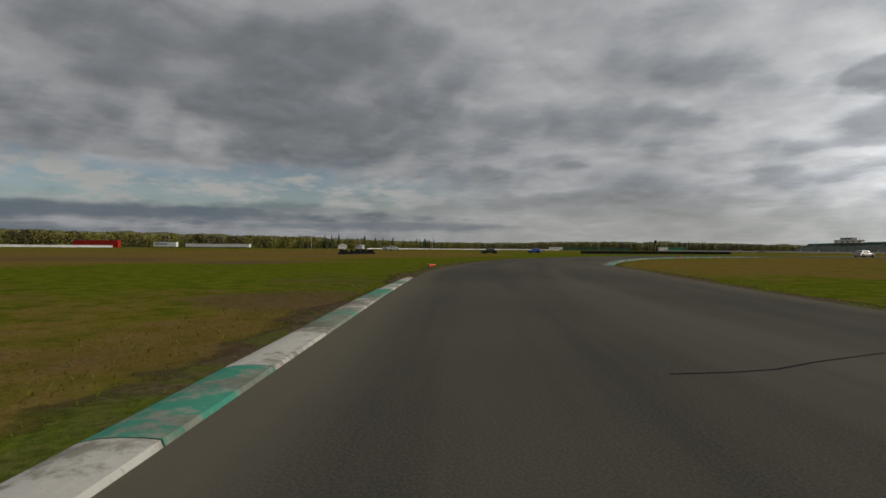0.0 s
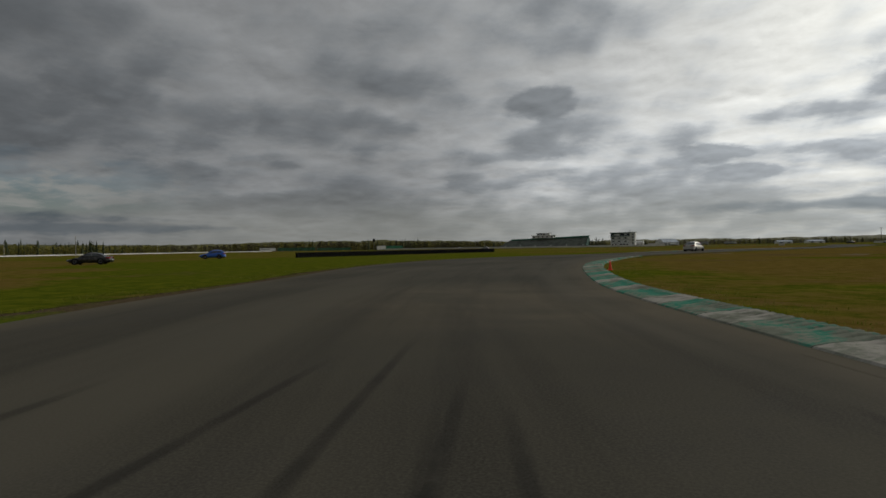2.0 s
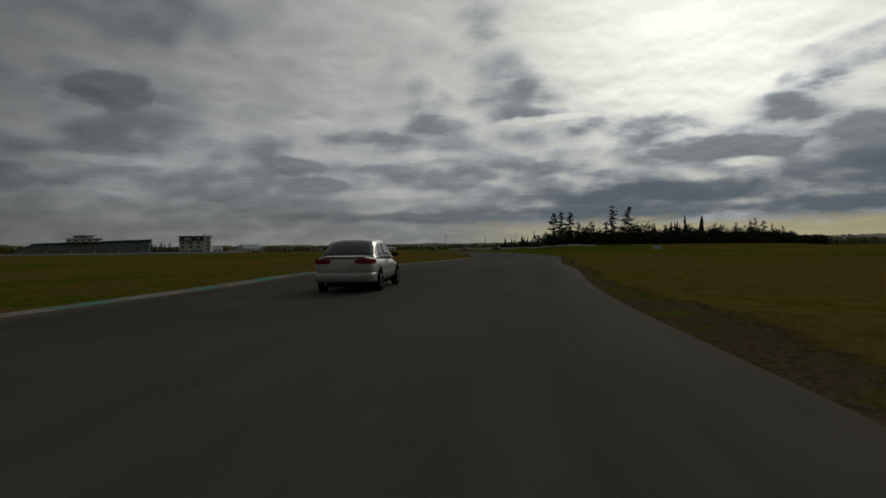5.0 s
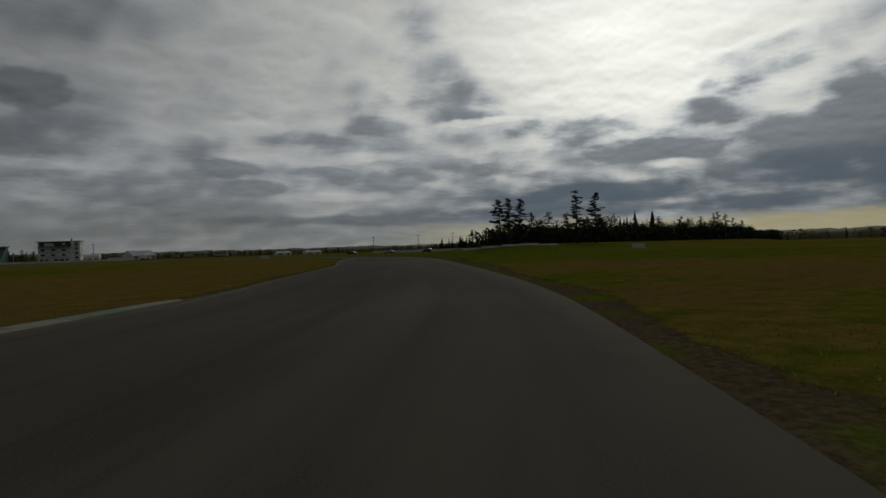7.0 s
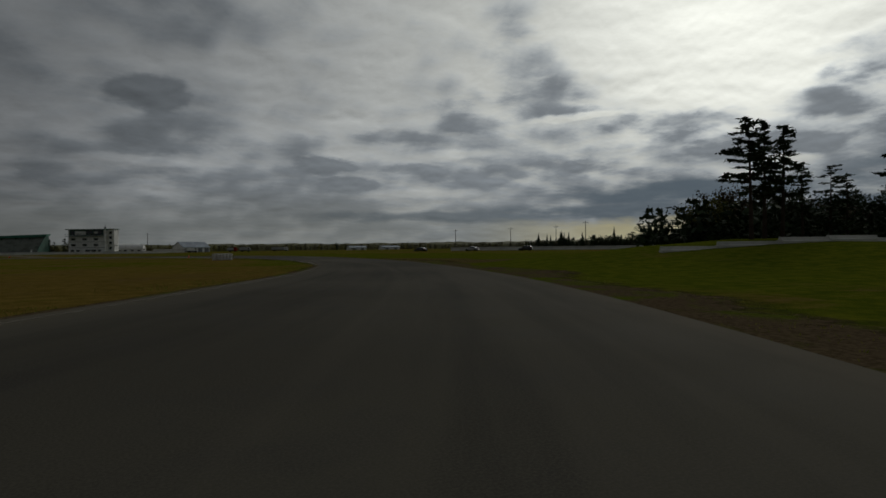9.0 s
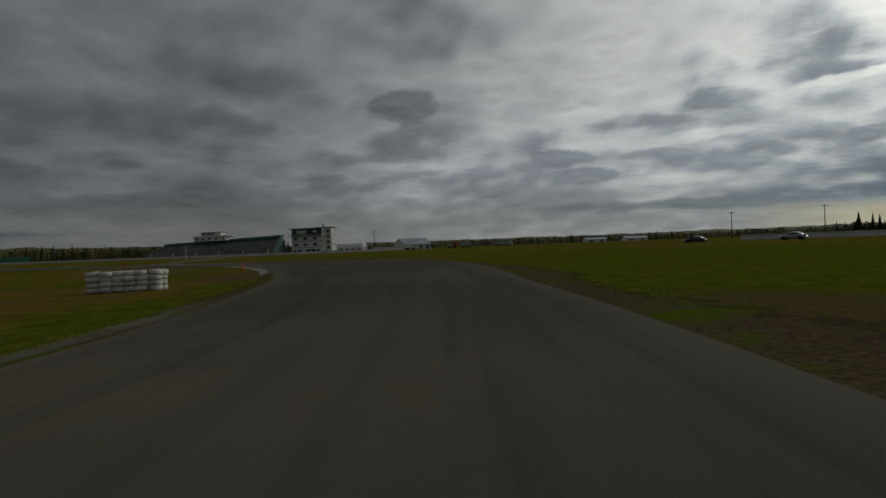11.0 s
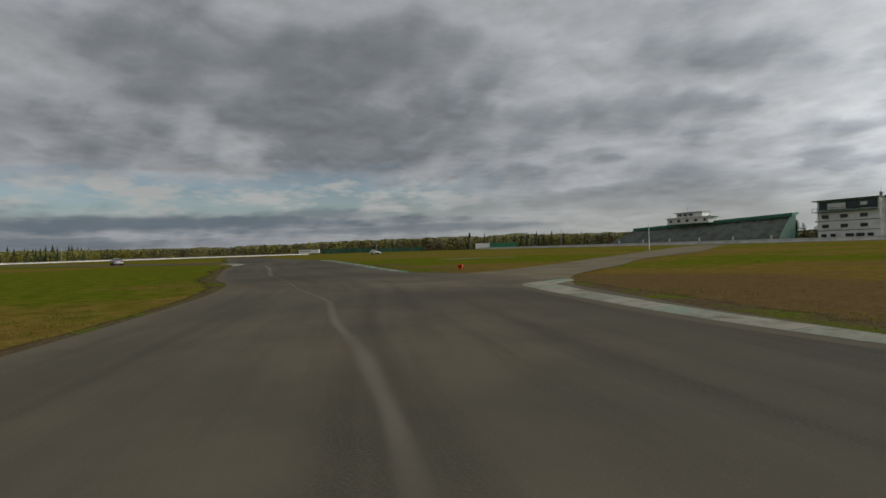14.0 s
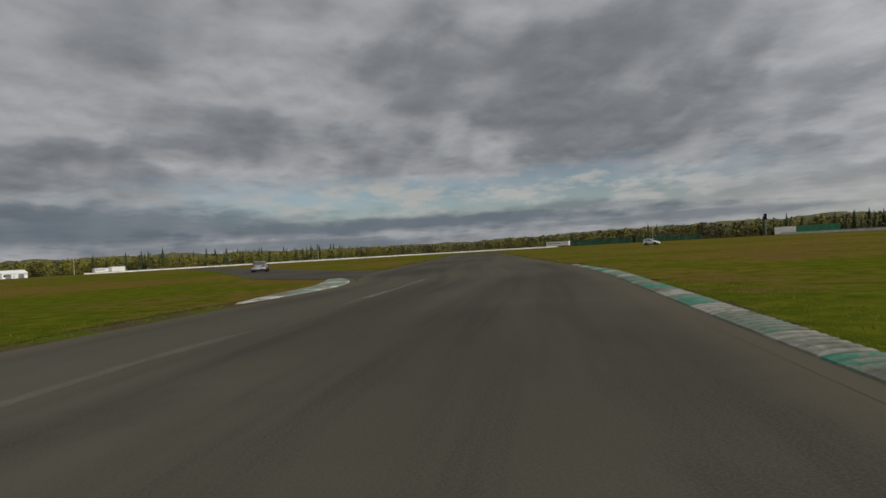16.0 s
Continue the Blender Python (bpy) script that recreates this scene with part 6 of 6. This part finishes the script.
TRUCK_SPOTS = [(34.3, 560), (54.2, 571), (61.4, 581), (79.1, 569)]
put_car(car("silver_sedan", "champagne silver sedan with red tail lamps on the track", PAINT_SILVER, 4.5, 1.76, 1.53), -16.62, 154.8, 31)
put_car(car("grey_coupe", "grey silver coupe out on the branch of the track", PAINT_GREY, 4.3, 1.72, 1.3), -92, 385.6, -84)
put_car(car("blue_hatchback", "bright blue hatchback across the infield", PAINT_BLUE, 3.9, 1.66, 1.42, "hatch"), -92, 138.5, -120)
put_car(car("black_coupe", "black coupe across the infield", PAINT_BLACK, 4.2, 1.7, 1.28), -85, 108.5, -120)
put_car(car("dark_coupe", "dark coupe on the far straight", PAINT_BLACK, 4.3, 1.7, 1.3), 102, 406, -40)
put_car(car("grey_sedan", "grey sedan on the far straight", PAINT_GREY, 4.4, 1.7, 1.4), 114.5, 395, -40)
put_car(car("dark_hatchback", "dark hatchback on the far straight", PAINT_BLACK, 4.2, 1.72, 1.45, "hatch"), 127, 385, -40)
truck("box_truck", "white box truck parked beside the long shed", PAINT_WHITE, WALL_WHITE, TRUCK_SPOTS[0], 70, 5.5, 2.3)
truck("red_truck", "red and white truck parked on the far field", RED, PAINT_GREY, TRUCK_SPOTS[1], 95, 5.2, 2.2)
truck("box_truck", "grey box truck far across the field", PAINT_GREY, PAINT_GREY, TRUCK_SPOTS[2], 80, 6.0, 2.4)
truck("box_truck", "long pale truck parked across the field", PAINT_WHITE, PAINT_GREY, TRUCK_SPOTS[3], 100, 9.0, 2.3)
put_car(car("white_van", "white pick-up parked by a pole", PAINT_WHITE, 3.7, 1.6, 1.5, "hatch"), -126.5, 471, 60)
pole("flag_pole", -128.5, 473, 5.0, "thin pole beside the parked pick-up", WOOD, 0.06)
put_car(car("white_van", "white van parked on the far grass", PAINT_WHITE, 4.8, 1.8, 1.9, "hatch"), -172, 157, 50)
put_car(car("white_van", "white van parked far out on the grass", PAINT_WHITE, 5.0, 1.9, 2.2, "hatch"), -250, 202, 70)
put_car(car("white_van", "white van parked far out on the grass", PAINT_WHITE, 4.6, 1.8, 1.7, "hatch"), -234.5, 208, 80)
block = thing("barrier_block", "low white concrete barrier block on the grass", "barrier", at=pose(106.8, 260.3, rise(106.8, 260.3) - 0.05, 0, 0, -35))
part("block_body", loft([[(x, -0.45, 0), (x, 0.45, 0), (x, 0.38, 0.5), (x, 0.26, 0.98), (x, -0.26, 0.98), (x, -0.38, 0.5)] for x in (-1.2, -0.4, 0.4, 1.2)]), CONCRETE, block)
for x in (-0.8, 0.8):
    part("lifting_eye", tube(0.05, 0.04, 0.97, 1.06, 8, m=Matrix.Translation((x, 0, 0))), SHADE_GREY, block)

cone(pose(-23.9, 24.6, 0.13, 0, 83, 72), True, 0.5, CONE_BASE)
cone(pose(-31.5, 87.0, -0.02))
cone(pose(38.1, 337.5, -0.02))
cone(pose(4.3, 379.7, 0.15, 0, 83, 112), True, 0.5)

make_kerb("kerb_entry", KERB_ENTRY, 2.4, "low green and white painted kerb", 0.0, 1, track=1)
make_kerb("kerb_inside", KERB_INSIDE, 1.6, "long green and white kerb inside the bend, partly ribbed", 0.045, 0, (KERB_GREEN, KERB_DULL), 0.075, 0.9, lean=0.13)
make_kerb("kerb_exit", KERB_EXIT, 2.4, "faded green and white kerb at the exit of the bend", 0.0, 0, (KERB_FADED, KERB_BARE), track=1)
make_kerb("kerb_hairpin", KERB_HAIRPIN, 3.3, "faded green and bare concrete kerb at the hairpin", 0.0, 1, (KERB_TRACE, KERB_BARE), 0.035, track=1)
make_kerb("kerb_outside", KERB_OUTSIDE, 1.6, "pale broken kerb with faded green paint outside the hairpin", 0.0, 1, (KERB_BARE, KERB_TRACE), 0.03)
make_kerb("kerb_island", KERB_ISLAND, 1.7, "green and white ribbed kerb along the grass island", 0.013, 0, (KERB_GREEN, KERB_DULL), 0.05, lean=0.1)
make_kerb("kerb_junction", KERB_JUNCTION, 2.2, "white and faded green kerb at the junction", 0.0, 1, (KERB_FADED, KERB_WHITE), 0.05, track=1)
make_tufts()


SEAM_LINES = [[(35.8, 346.6), (34.6, 349.5), (33.0, 351.9), (30.0, 355.0), (27.1, 356.9), (25.6, 358.3), (22.0, 360.6), (18.0, 362.7), (14.8, 364.6), (11.2, 366.0), (8.6, 367.1), (4.0, 369.2), (-0.5, 370.8)],
              [(1.5, 369.9), (-1.1, 371.0), (-3.9, 372.4), (-7.2, 374.0), (-13.8, 377.2), (-19.2, 379.9), (-27.0, 383.3), (-31.1, 385.8)],
              [(-32.6, 386.5), (-36.0, 388.3), (-40.0, 390.4), (-46.0, 393.2)]]
# grit swept to the inner edge of the straight
EDGE_A = [(3.4, 186.3), (10.6, 196.5), (14.6, 204.6), (18.9, 212.2), (26.6, 227.2), (32.3, 242.0), (39.2, 257.0), (45.0, 270.3), (48.5, 282.0)]
EDGE_B = [(47.6, 280.0), (48.3, 286.0), (48.7, 293.2), (48.8, 299.0), (48.6, 304.0), (47.8, 309.6)]


def blot(name, x, y, a, b, turn, mat, label, category, z=-0.028, seed=1):
    """A flat patch with an uneven outline."""
    verts = [(0.0, 0.0, z)]
    for k in range(56):
        t = 2 * math.pi * k / 56
        r = 1 + 0.6 * noise.noise(Vector((math.cos(t) * 1.6, math.sin(t) * 1.6, seed * 3.1))) + 0.35 * noise.noise(Vector((math.cos(t) * 5, math.sin(t) * 5, seed * 1.7)))
        verts.append((a * r * math.cos(t), b * r * math.sin(t), z))
    faces = [(0, 1 + k, 1 + (k + 1) % 56) for k in range(56)]
    ob = tagged(data_part(name, verts, faces, mat), label, category)
    ob.matrix_world = pose(x, y, 0, 0, 0, turn)
    return ob


for i, (x, y, a, b, r) in enumerate([(-18.5, 404.6, 4.0, 0.8, 45)]):
    blot("puddle", x, y, a, b, r, WATER, "shallow puddle on the grass", "puddle", -0.03, 5 + i)
for i, (x, y, a, b, r) in enumerate([(27.3, 342.3, 1.6, 0.8, 30), (30.2, 342.8, 1.3, 0.6, 20), (32.6, 339.6, 1.1, 0.7, 40), (26, 349, 2.0, 0.7, 15), (28, 337, 1.8, 1.0, 60), (-17.2, 132.5, 2.0, 1.1, 80), (-21.6, 125.8, 0.9, 0.5, 10), (-20.6, 124.2, 0.8, 0.45, 40),
                                      (-9, 118, 3.2, 1.2, 60), (34.5, 334.5, 0.9, 0.5, 20), (26.9, 343.4, 1.5, 0.5, 30), (24.3, 350.0, 1.6, 0.6, 25), (20.4, 352.1, 2.2, 0.6, 20)]):
    blot("mud_patch", x, y, a, b, r, MUD, "pale dried mud in the grass", "mud", -0.029, 10 + i)
for i, row in enumerate(SKIDS_FIRST + SKIDS_ENTRY + SKIDS_LAST):
    tyre_mark(row, 0.26, None, 0.004 + 0.0006 * i)
for row, wide in zip(SEAM_LINES, (0.38, 0.6, 0.7)):
    tyre_mark(row, wide, SEAM_DUST, 0.003, "paving_seam", "pale worn seam between two asphalt lanes")
for row, wide in ((EDGE_A, 0.5), (EDGE_B, 1.1)):
    tyre_mark(row, wide, SEAM_DUST, 0.0035, "edge_grit", "pale grit lying along the edge of the asphalt")
for row in CRACK_A:
    tyre_mark(row, 0.05, TAR, 0.003, "tar_crack", "dark tar-filled crack in the asphalt")


def stone(p, r, rng):
    b = bmesh.new()
    bmesh.ops.create_icosphere(b, subdivisions=1, radius=r)
    for v in b.verts:
        v.co *= rng.uniform(0.75, 1.2)
        v.co.z *= 0.6
    ob = tagged(part("stone", b, STONE), "pale stone on the dirt shoulder", "stone", "stones on the shoulder")
    ob.matrix_world = pose(p[0], p[1], 0.0, 0, 0, rng.uniform(0, 360))


rng = random.Random(8)
for p in [(57.2, 291.0), (57.7, 291.2), (57.6, 290.5), (57.4, 290.3), (57.6, 289.9), (58.9, 293.3), (57.8, 283.7), (56.9, 283.8)]:
    stone(p, rng.uniform(0.03, 0.06), rng)
for k in range(26):
    # stones kicked up along the shoulder
    f = rng.uniform(14, 46)
    q = spline(TRACK, 1.0)[int(60 + f)]
    out = (Vector((q[0], q[1])) - Vector((q[2], q[3]))).normalized()
    p = Vector((q[0], q[1])) + out * rng.uniform(0.3, 1.6)
    stone(p, rng.uniform(0.015, 0.055), rng)
